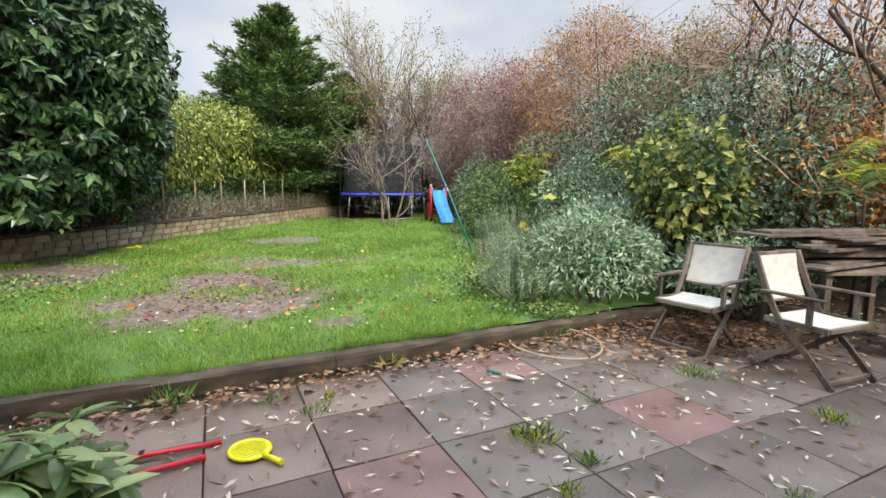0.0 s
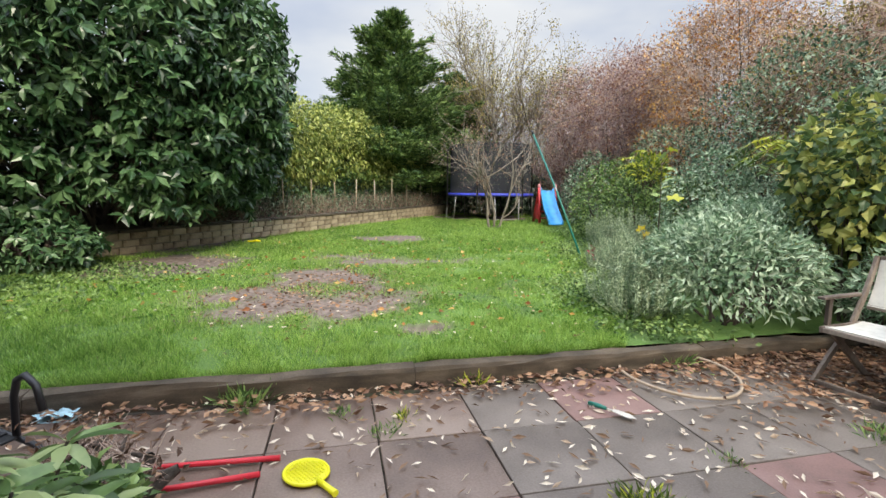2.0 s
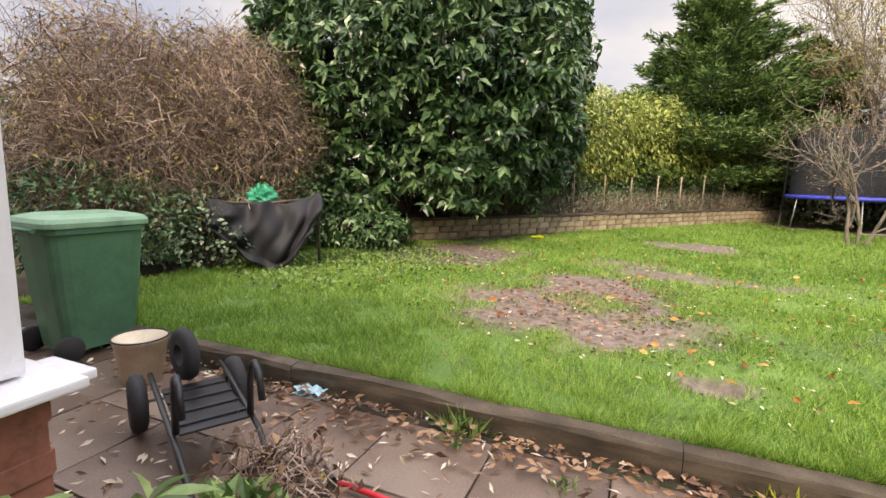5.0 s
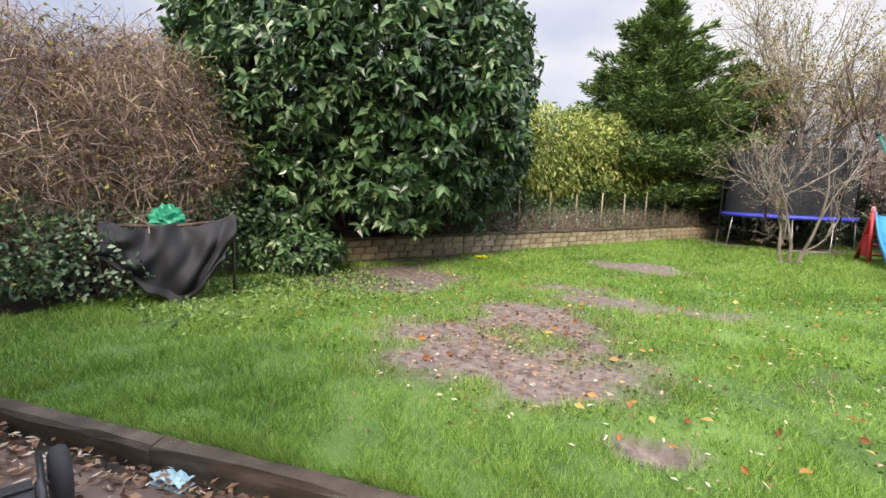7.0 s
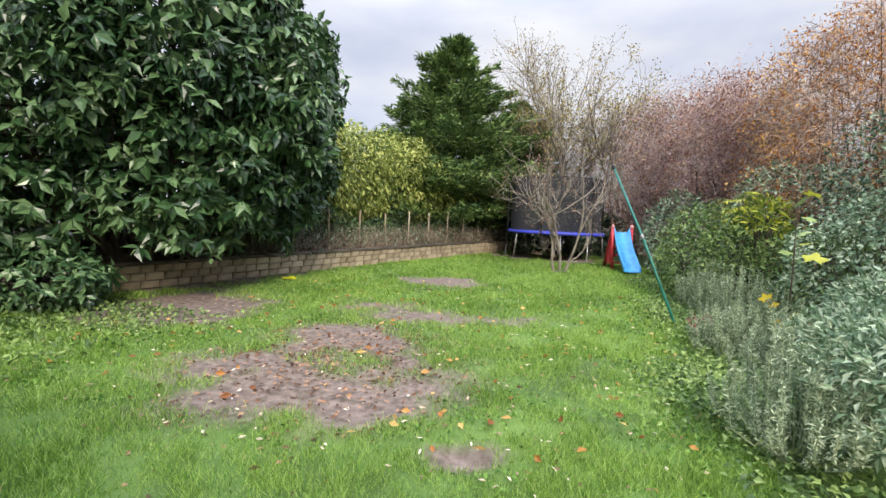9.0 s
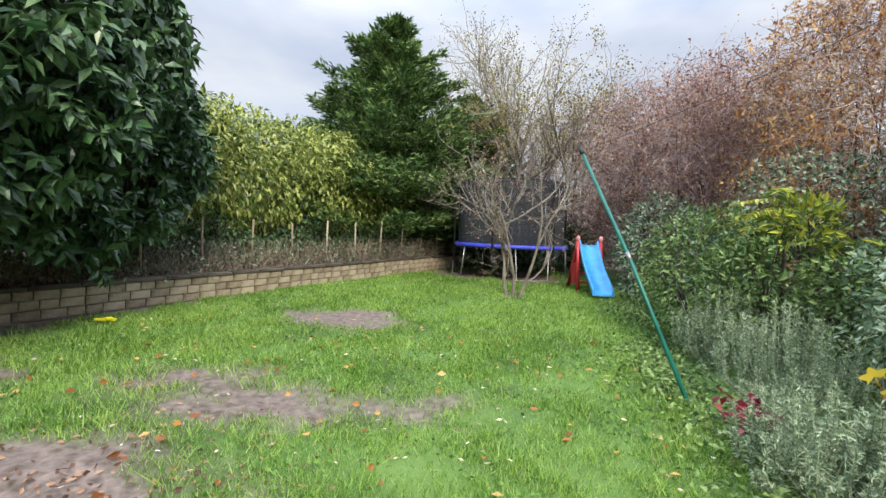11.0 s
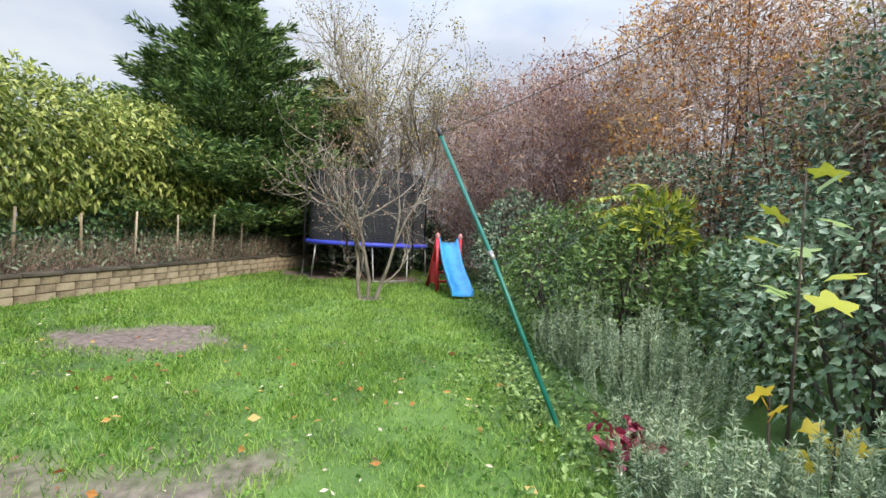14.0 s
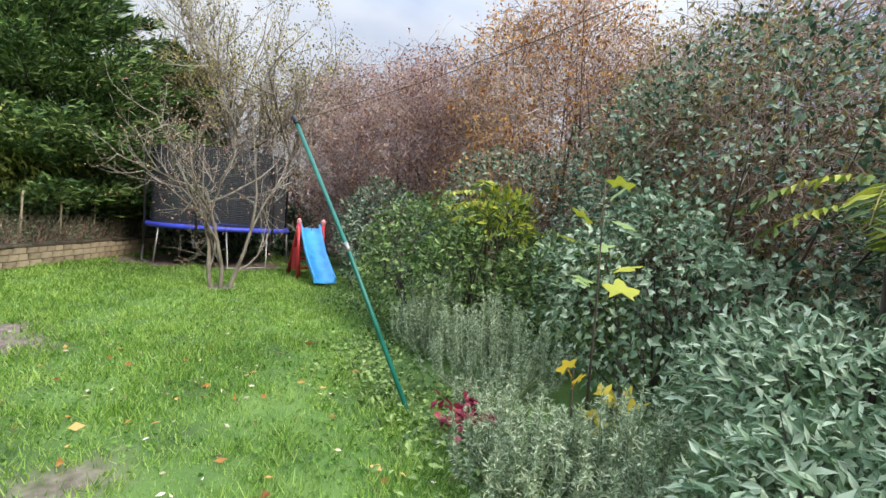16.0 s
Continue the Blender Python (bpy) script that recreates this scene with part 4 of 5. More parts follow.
    tagged(np_mesh("ground_weeds", V, F, M_GREEN), "low weeds in front of the laurel and tarpaulin", "weeds", kind="stuff")
    # tufts in the joints of the paving
    for i, (x, y, r, h, k) in enumerate(((0.62, 2.58, 0.10, 0.07, 130), (0.86, 2.33, 0.06, 0.06, 70), (-0.72, 2.95, 0.07, 0.05, 60), (-0.67, 3.15, 0.05, 0.06, 50), (-1.05, 3.1, 0.07, 0.05, 50), (-1.75, 3.15, 0.12, 0.13, 150), (-0.35, 3.78, 0.09, 0.1, 60), (1.12, 3.05, 0.06, 0.04, 50), (2.1, 3.5, 0.12, 0.07, 110), (2.55, 2.75, 0.07, 0.06, 70), (1.2, 4.55, 0.16, 0.12, 150), (1.75, 2.0, 0.06, 0.05, 50), (0.66, 2.08, 0.06, 0.05, 60), (-4.6, 2.35, 0.14, 0.12, 160))):
        rng = np.random.default_rng(730 + i)
        P = np.stack([rng.normal(size=k) * r * 0.6, rng.normal(size=k) * r * 0.6, np.zeros(k)], 1)
        D = P * 6 + rng.normal(size=(k, 3)) * 0.4 + np.array([0, 0, 1.0])
        V, F = leaves_mesh(P, D, h, rng, 0.16)
        ob = np_mesh("weed_tuft", V, F, M_YG if i % 3 == 0 else M_GREEN, loc=(x, y, -0.003))
        tagged(ob, "small weedy grass tuft in a joint of the paving", "weed", group="weed tufts in the joints")


build_border_details()


def build_grass():
    rng = np.random.default_rng(200)
    N = 1000000
    # denser near the camera's walk
    q = rng.uniform(0, 1, N) ** 1.9
    U = rng.uniform(-6.6, 6.5, N)
    Vv = 0.1 + 17.5 * q
    X = E0.x + U * EU.x + Vv * EV.x
    Y = E0.y + U * EU.y + Vv * EV.y
    bed = 0.85 + 0.22 * np.sin(Y * 1.7) + np.where(Y < 6, (6 - Y) * -0.15, 0) + np.clip((Y - 9) * 0.06, 0, 0.5)
    tuft = np.sin(X * 4.1 + np.sin(Y * 3.3) * 2) * np.cos(Y * 4.7 + np.sin(X * 2.9) * 2)
    keep = (X > wall_x(Y) + 0.05) & (X < bed) & (rng.uniform(0, 1, N) > soil_amount(X, Y) * 1.15 - 0.08) & (rng.uniform(0, 1, N) < 0.72 + 0.28 * tuft)
    X, Y, tuft = X[keep], Y[keep], tuft[keep]
    n = len(X)
    far = np.clip((np.hypot(X + 0.3, Y - 4) - 2) / 12, 0, 1)
    clump = np.sin(X * 13 + np.sin(Y * 9) * 2) * np.cos(Y * 11.7 + X * 5)
    h = (0.026 + 0.05 * rng.uniform(0, 1, n) ** 1.5) * (1 + 0.35 * tuft) * (1 + 0.45 * clump)
    w = (0.0024 + 0.0075 * far) * rng.uniform(0.7, 1.3, n)
    a = rng.uniform(0, 2 * math.pi, n)
    lean = rng.normal(size=(n, 2)) * h[:, None] * 0.6
    Z = lawn_z(X, Y) - 0.012
    b0 = np.stack([X + np.cos(a) * w, Y + np.sin(a) * w, Z], 1)
    b1 = np.stack([X - np.cos(a) * w, Y - np.sin(a) * w, Z], 1)
    t = np.stack([X + lean[:, 0], Y + lean[:, 1], Z + h + 0.012], 1)
    V = np.stack([b0, b1, t], 1).reshape(-1, 3)
    F = np.arange(n * 3).reshape(-1, 3)
    tagged(np_mesh("grass", V, F, M_GRASS), "short rough green grass blades", "grass", kind="stuff")


build_grass()


def litter(name, label, xs, ys, zs, size, mat, seed, width=0.3):
    rng = np.random.default_rng(seed)
    n = len(xs)
    a = rng.uniform(0, 2 * math.pi, n)
    D = np.stack([np.cos(a), np.sin(a), rng.normal(size=n) * 0.1], 1)
    P = np.stack([xs, ys, zs + 0.012 + rng.uniform(0, 0.01, n)], 1)
    V, F = leaves_mesh(P, D, size, rng, width, 0.12, 0.05)
    return tagged(np_mesh(name, V, F, mat), label, "leaves", kind="stuff")


def build_litter():
    rng = np.random.default_rng(210)
    n = 3800
    u, v = rng.uniform(-5.5, 6, n), -3.8 * rng.uniform(0, 1, n) ** 1.35 - 0.06
    X, Y = E0.x + u * EU.x + v * EV.x, E0.y + u * EU.y + v * EV.y
    litter("fallen_leaves", "pale narrow fallen leaves scattered on the paving", X, Y, np.full(n, 0.0), 0.07, M_STRAW, 211, 0.27)
    n = 4200
    u, v = rng.uniform(-4.5, 6, n), -0.08 - np.abs(rng.normal(size=n)) * 0.16
    ex, ey = rng.normal(2.6, 0.75, n), rng.normal(4.55, 0.4, n)
    X, Y = E0.x + u * EU.x + v * EV.x, E0.y + u * EU.y + v * EV.y
    X[: n * 2 // 3], Y[: n * 2 // 3] = ex[: n * 2 // 3], ey[: n * 2 // 3]
    litter("fallen_leaves", "drift of brown fallen leaves under the chairs", X, Y, np.full(n, 0.004) + rng.uniform(0, 0.03, n), 0.07, M_DEADLEAF, 212, 0.42)
    n = 800
    X, Y = rng.uniform(-6, 1, n), 4.2 + 9 * rng.uniform(0, 1, n) ** 1.5
    k = Y > 4.25 + 0.44 * X
    litter("fallen_leaves", "pale fallen leaves on the lawn", X[k], Y[k], lawn_z(X[k], Y[k]) + 0.02, 0.05, M_STRAW, 213, 0.35)
    n = 1500
    X, Y = rng.normal(-2.5, 0.8, n), rng.normal(5.8, 0.9, n)
    k = Y > 4.25 + 0.44 * X
    litter("fallen_leaves", "crumpled leaves on the bare soil", X[k], Y[k], lawn_z(X[k], Y[k]) - 0.01, 0.05, M_DEADLEAF, 214, 0.5)
    n = 260
    X, Y = rng.uniform(-5.5, 0.8, n), 4.4 + 7 * rng.uniform(0, 1, n)
    k = Y > 4.35 + 0.44 * X
    litter("fallen_leaves", "bright orange and yellow leaves on the grass", X[k], Y[k], lawn_z(X[k], Y[k]) + 0.03, 0.075, M_ORANGE, 215, 0.6)
    # low clover and broad weeds in the turf
    n = 22000
    X, Y = rng.uniform(-5.5, 0.9, n), 4.2 + 8 * rng.uniform(0, 1, n) ** 1.3
    patch = np.sin(X * 2.3 + np.sin(Y * 1.7) * 2) * np.cos(Y * 2.1 + np.sin(X * 1.3) * 2)
    k = (Y > 4.3 + 0.44 * X) & (soil_amount(X, Y) < 0.45) & (patch + rng.normal(size=n) * 0.35 > 0.15)
    P = np.stack([X[k], Y[k], lawn_z(X[k], Y[k]) + rng.uniform(0.005, 0.04, k.sum())], 1)
    V, F = leaves_mesh(P, rng.normal(size=P.shape) * np.array([1, 1, 0.3]) + np.array([0, 0, 0.25]), 0.032, rng, 0.75, 0.1)
    tagged(np_mesh("clover", V, F, M_CLOVER), "small clover and broad-leaved weeds among the grass", "weeds", kind="stuff")


build_litter()

# ---- block wall and fence ----


def build_fence():
    root = thing("fence", "wire mesh fence on thin pale stakes above the block wall", "fence")
    rng = np.random.default_rng(300)
    y = 9.05
    posts = []
    while y < 21.8:
        x = wall_x(y) - 0.5
        zb = 0.62 + 0.014 * (y - 10)
        lean = rng.normal(size=2) * 0.025
        bm = bmesh.new()
        h = 1.02 * rng.uniform(0.93, 1.05)
        tube(bm, [(x, y, zb - 0.1), (x + lean[0] * 0.5, y + lean[1] * 0.5, zb + h / 2), (x + lean[0], y + lean[1], zb + h)], [0.024, 0.022, 0.02], 6)
        part("post", bm, M_STAKE, root)
        posts.append((x, y, zb))
        y += 1.04
    segs = []
    for (x0, y0, z0), (x1, y1, z1) in zip(posts, posts[1:]):
        for k in range(8):
            segs.append((x0, y0, z0 + 0.05 + k * 0.125, x1, y1, z1 + 0.05 + k * 0.125, 0.0016, 0.0016))
        for k in range(9):
            t = k / 9
            x, yy, z = x0 + (x1 - x0) * t, y0 + (y1 - y0) * t, z0 + (z1 - z0) * t
            segs.append((x, yy, z + 0.05, x, yy, z + 0.93, 0.0013, 0.0013))
    V, F = segs_mesh(segs, 3)
    np_mesh("wire_mesh", V, F, M_WIRE, root)
    # dry weeds and brambles behind the wall
    rng = np.random.default_rng(301)
    n = 7000
    Y = rng.uniform(8.5, 21.5, n)
    X = wall_x(Y) - 0.25 - rng.uniform(0, 1, n) ** 1.3 * 1.3
    Z = 0.58 + 0.014 * (Y - 10)
    L = rng.uniform(0.15, 0.75, n)
    D = unit(rng.normal(size=(n, 3)) * 0.5 + np.array([0, 0, 1]))
    P0 = np.stack([X, Y, Z], 1)
    V, F = segs_mesh(np.concatenate([P0, P0 + D * L[:, None], np.full((n, 1), 0.004), np.full((n, 1), 0.0015)], 1), 3)
    tagged(np_mesh("dry_weeds", V, F, M_TWIG_DARK), "dry brown weeds behind the block wall", "weeds", kind="stuff")
    m = 16000
    Y = rng.uniform(8.5, 21.5, m)
    P = np.stack([wall_x(Y) - 0.9 - rng.uniform(0, 1, m) * 1.3, Y, 0.6 + 0.014 * (Y - 10) + 1.25 * rng.uniform(0, 1, m) * (0.75 + 0.25 * np.sin(Y * 2.1))], 1)
    V, F = leaves_mesh(P, rng.normal(size=(m, 3)) + np.array([0, 0, -0.3]), 0.11, rng, 0.5)
    tagged(np_mesh("hedge_undergrowth", V, F, M_LAUREL), "dark leafy undergrowth between the fence and the hedge", "undergrowth", kind="stuff")
    P = P0 + D * (L * rng.uniform(0.3, 1, n))[:, None]
    V, F = leaves_mesh(P, rng.normal(size=(n, 3)), 0.09, rng, 0.4)
    tagged(np_mesh("bramble_leaves", V, F, M_IVY), "dark green bramble leaves behind the wall", "weeds", kind="stuff")


build_fence()
# ---- garden toys ----


def slide():
    root = thing("slide", "child's plastic slide with red steps and a blue chute", "slide", 0.40, 16.45, 0.30, 12)
    # chute runs towards -y
    bm = bmesh.new()
    n, w = 14, 0.19
    rings = []
    for k in range(n + 1):
        t = k / n
        y = 0.15 - 1.35 * t
        z = 1.02 * (1 - t) ** 1.15 * (1 - 0.18 * math.sin(t * math.pi)) + 0.1
        s = 0.07
        prof = [(-w - 0.035, s + 0.02), (-w, s + 0.03), (-w + 0.02, 0), (0, -0.01), (w - 0.02, 0), (w, s + 0.03), (w + 0.035, s + 0.02), (w + 0.035, -0.02), (0, -0.035), (-w - 0.035, -0.02)]
        rings.append([bm.verts.new((a, y, z + b)) for a, b in prof])
    for a, b in zip(rings, rings[1:]):
        for k in range(len(a)):
            bm.faces.new((a[k], a[(k + 1) % len(a)], b[(k + 1) % len(a)], b[k])).smooth = True
    bm.faces.new(rings[0][::-1])
    bm.faces.new(rings[-1])
    part("chute", bm, M_BLUE, root, "sky blue chute")
    for s in (-1, 1):
        bm = bmesh.new()
        x = s * 0.265
        pts = [((x, 0.95, 0.0), 0.05), ((x, 0.55, 0.5), 0.05), ((x, 0.22, 0.98), 0.045), ((x, 0.12, 1.24), 0.04)]
        tube(bm, [p for p, _ in pts], [r for _, r in pts], 10)
        tube(bm, [(x, 0.12, 1.22), (x, 0.02, 0.7), (x, -0.1, 0.02)], [0.04, 0.04, 0.045], 10)
        box(bm, x, 0.36, 0.42, 0.045, 0.42, 0.5, bevel=0.02)
        part("side_frame", bm, M_RED, root, "faded red ladder side")
        bm = bmesh.new()
        bmesh.ops.create_uvsphere(bm, u_segments=12, v_segments=8, radius=0.052, matrix=Matrix.Translation((x, 0.11, 1.25)) @ Matrix.Diagonal((1, 1, 1.4, 1)))
        part("handle", bm, M_PALEPINK, root, "sun-bleached pink handle end")
    for i in range(4):
        bm = bmesh.new()
        box(bm, 0, 0.82 - 0.19 * i, 0.16 + 0.24 * i, 0.5, 0.14, 0.05, bevel=0.015)
        part("step", bm, M_RED, root)


def trampoline():
    R, zb = 1.62, 0.92
    root = thing("trampoline", "round trampoline with blue pad and tall black safety net", "trampoline", -1.75, 19.0, 0.34)
    bm = bmesh.new()
    lathe(bm, [(R - 0.28, zb + 0.01), (R - 0.24, zb + 0.035), (R + 0.02, zb + 0.04), (R + 0.05, zb - 0.03), (R + 0.02, zb - 0.07), (R - 0.28, zb)], 40)
    part("pad", bm, M_PADBLUE, root, "royal blue edge pad")
    bm = bmesh.new()
    lathe(bm, [(0.0, zb - 0.06), (R - 0.2, zb - 0.02), (R - 0.2, zb - 0.035), (0.0, zb - 0.075)], 40)
    part("jumping_mat", bm, M_NET, root)
    bm = bmesh.new()
    tube(bm, [(R * math.cos(a * math.pi / 20), R * math.sin(a * math.pi / 20), zb - 0.04) for a in range(40)], 0.022, 8, closed=True)
    part("ring", bm, M_GALV, root)
    for i in range(4):
        a0 = i * math.pi / 2 + 0.5
        bm = bmesh.new()
        p = [(R * math.cos(a0 - 0.3), R * math.sin(a0 - 0.3), zb - 0.05), (R * 1.04 * math.cos(a0 - 0.27), R * 1.04 * math.sin(a0 - 0.27), 0.03), (R * 1.04 * math.cos(a0 + 0.27), R * 1.04 * math.sin(a0 + 0.27), 0.03), (R * math.cos(a0 + 0.3), R * math.sin(a0 + 0.3), zb - 0.05)]
        tube(bm, p, 0.02, 8)
        part("leg", bm, M_GALV, root)
    for i in range(6):
        a = i * math.pi / 3 + 0.35
        bm = bmesh.new()
        c, s = math.cos(a), math.sin(a)
        tube(bm, [(R * 1.03 * c, R * 1.03 * s, zb - 0.5), (R * 1.03 * c, R * 1.03 * s, zb + 1.6), (R * 0.93 * c, R * 0.93 * s, zb + 1.86)], 0.028, 8)
        part("net_pole", bm, M_BLACK, root)
    segs = []
    for k in range(44):
        z = zb + 0.04 + k * 0.041
        pts = [(R * 0.94 * math.cos(j * math.pi / 24), R * 0.94 * math.sin(j * math.pi / 24), z) for j in range(49)]
        segs += [(*p, *q, 0.013, 0.013) for p, q in zip(pts, pts[1:])]
    for j in range(240):
        a = j * 2 * math.pi / 240
        segs.append((R * 0.94 * math.cos(a), R * 0.94 * math.sin(a), zb, R * 0.94 * math.cos(a), R * 0.94 * math.sin(a), zb + 1.82, 0.013, 0.013))
    np_mesh("net", *segs_mesh(segs, 3), M_NET, root)


slide()
trampoline()

# ---- leaning pole ----


def clothes_pole():
    root = thing("line_prop", "thin dark green pole leaning over the lawn's edge", "pole", 0.93, 9.1, 0.2)
    d = Vector((-0.99, 1.47, 2.37))
    bm = bmesh.new()
    tube(bm, [Vector((0, 0, -0.12)), d * 0.5, d], 0.02, 8)
    part("shaft", bm, M_POLE, root)
    bm = bmesh.new()
    tube(bm, [d * 0.985, d * 1.02], 0.024, 8)
    part("cap", bm, M_BLACK, root, "black end cap")
    bm = bmesh.new()
    tube(bm, [d * 0.5, d * 0.53], 0.024, 8)
    part("collar", bm, M_GALV, root, "pale joint collar")
    wire = thing("washing_line", "thin line from the pole to the trees", "cable", 0, 0, 0)
    bm = bmesh.new()
    a, b = Vector((0.93, 9.1, 0.2)) + d, Vector((5.0, 4.2, 5.2))
    tube(bm, [a.lerp(b, t / 10) - Vector((0, 0, 0.5 * math.sin(math.pi * t / 10))) for t in range(11)], 0.003, 5)
    part("line", bm, M_WIRE, wire)


clothes_pole()

# ---- chairs and timber pile ----


def folding_chair(x, y, rz, label, z=0.0):
    """Front towards +y of the thing."""
    root = thing("folding_chair", label, "chair", x, y, z, rz, group="folding garden chairs")
    for s in (-1, 1):
        X = s * 0.255
        bm = bmesh.new()
        pts = [(X, 0.30, 0.015), (X, 0.12, 0.22), (X, -0.1, 0.43), (X, -0.22, 0.66), (X, -0.32, 0.92)]
        for a, b in zip(pts, pts[1:]):
            a, b = Vector(a), Vector(b)
            m = Matrix.Translation((a + b) / 2) @ (b - a).to_track_quat("Z", "X").to_matrix().to_4x4()
            box(bm, 0, 0, 0, 0.045, 0.026, (b - a).length + 0.02, m, 0.006)
        part("back_leg_rail", bm, M_TEAK, root)
        bm = bmesh.new()
        a, b = Vector((s * 0.222, -0.30, 0.015)), Vector((s * 0.222, 0.20, 0.43))
        m = Matrix.Translation((a + b) / 2) @ (b - a).to_track_quat("Z", "X").to_matrix().to_4x4()
        box(bm, 0, 0, 0, 0.045, 0.026, (b - a).length, m, 0.006)
        part("front_leg", bm, M_TEAK, root)
        bm = bmesh.new()
        box(bm, s * 0.255, 0.02, 0.425, 0.024, 0.46, 0.045, bevel=0.005)
        part("seat_rail", bm, M_TEAK, root)
        bm = bmesh.new()
        box(bm, s * 0.285, 0.0, 0.645, 0.055, 0.46, 0.022, bevel=0.008)
        part("armrest", bm, M_TEAK, root)
        bm = bmesh.new()
        box(bm, s * 0.285, 0.13, 0.54, 0.03, 0.04, 0.2, bevel=0.006)
        part("arm_post", bm, M_TEAK, root)
    for y_, z_, nm in ((0.24, 0.425, "seat_crossbar"), (-0.2, 0.42, "seat_crossbar"), (-0.30, 0.03, "foot_bar"), (0.27, 0.05, "foot_bar"), (-0.335, 0.915, "back_crossbar"), (-0.235, 0.56, "back_crossbar")):
        bm = bmesh.new()
        box(bm, 0, y_, z_, 0.48, 0.03, 0.035, bevel=0.006)
        part(nm, bm, M_TEAK, root)
    bm = bmesh.new()
    n = 8
    rings = []
    for k in range(n + 1):
        t = k / n
        rings.append([bm.verts.new((a, -0.19 + 0.43 * t, 0.452 - 0.016 * math.sin(math.pi * t) + b)) for a, b in ((-0.235, 0), (0.235, 0), (0.235, -0.008), (-0.235, -0.008))])
    for a, b in zip(rings, rings[1:]):
        for k in range(4):
            bm.faces.new((a[k], a[(k + 1) % 4], b[(k + 1) % 4], b[k]))
    bm.faces.new(rings[0][::-1])
    bm.faces.new(rings[-1])
    part("seat", bm, M_SLING, root, "off-white sling seat")
    bm = bmesh.new()
    rings = []
    for k in range(n + 1):
        t = k / n
        rings.append([bm.verts.new((a, -0.225 - 0.10 * t - 0.014 * math.sin(math.pi * t) + b, 0.565 + 0.34 * t)) for a, b in ((-0.235, 0), (0.235, 0), (0.235, 0.008), (-0.235, 0.008))])
    for a, b in zip(rings, rings[1:]):
        for k in range(4):
            bm.faces.new((a[k], a[(k + 1) % 4], b[(k + 1) % 4], b[k]))
    bm.faces.new(rings[0][::-1])
    bm.faces.new(rings[-1])
    part("backrest", bm, M_SLING, root, "off-white sling backrest")
    return root


folding_chair(2.45, 4.15, 122, "weathered wooden folding chair with off-white sling, beside the shrubs")
folding_chair(3.0, 3.5, 200, "grey wooden folding chair with off-white sling, on the paving")
folding_chair(3.75, 2.75, 60, "grey wooden folding chair with off-white sling, by the wood pile")


def wood_pile():
    root = thing("garden_table", "old wooden table heaped with boards", "table", 4.15, 4.45, 0)
    bm = bmesh.new()
    box(bm, 0, 0, 0.70, 1.3, 0.9, 0.035, bevel=0.008)
    part("tabletop", bm, M_TEAK, root)
    for sx in (-1, 1):
        for sy in (-1, 1):
            bm = bmesh.new()
            box(bm, sx * 0.58, sy * 0.38, 0.342, 0.06, 0.06, 0.68, bevel=0.006)
            part("leg", bm, M_TEAK, root)
    rng = np.random.default_rng(400)
    z = 0.7225
    for i in range(13):
        t = rng.uniform(0.018, 0.034)
        p = thing("board", "rough grey weathered board in the pile", "board", 4.1 + rng.normal() * 0.1, 4.42 + rng.normal() * 0.12, z, 0, group="stacked boards")
        bm = bmesh.new()
        box(bm, 0, 0, t / 2, rng.uniform(0.9, 1.7), rng.uniform(0.12, 0.5), t, pose(0, 0, 0, 0, 0, rng.normal() * 14 + 8), 0.004)
        part("plank", bm, M_TEAK, p)
        z += t
    z = 0.0
    for i in range(9):
        t = rng.uniform(0.02, 0.05)
        p = thing("board", "rough grey weathered board under the table", "board", 4.75 + rng.normal() * 0.1, 3.9 + rng.normal() * 0.1, z, 0, group="stacked boards")
        bm = bmesh.new()
        box(bm, 0, 0, t / 2, rng.uniform(0.9, 1.5), rng.uniform(0.12, 0.4), t, pose(0, 0, 0, 0, 0, rng.normal() * 14 + 20), 0.004)
        part("plank", bm, M_TEAK, p)
        z += t


wood_pile()

# ---- small things on the paving ----


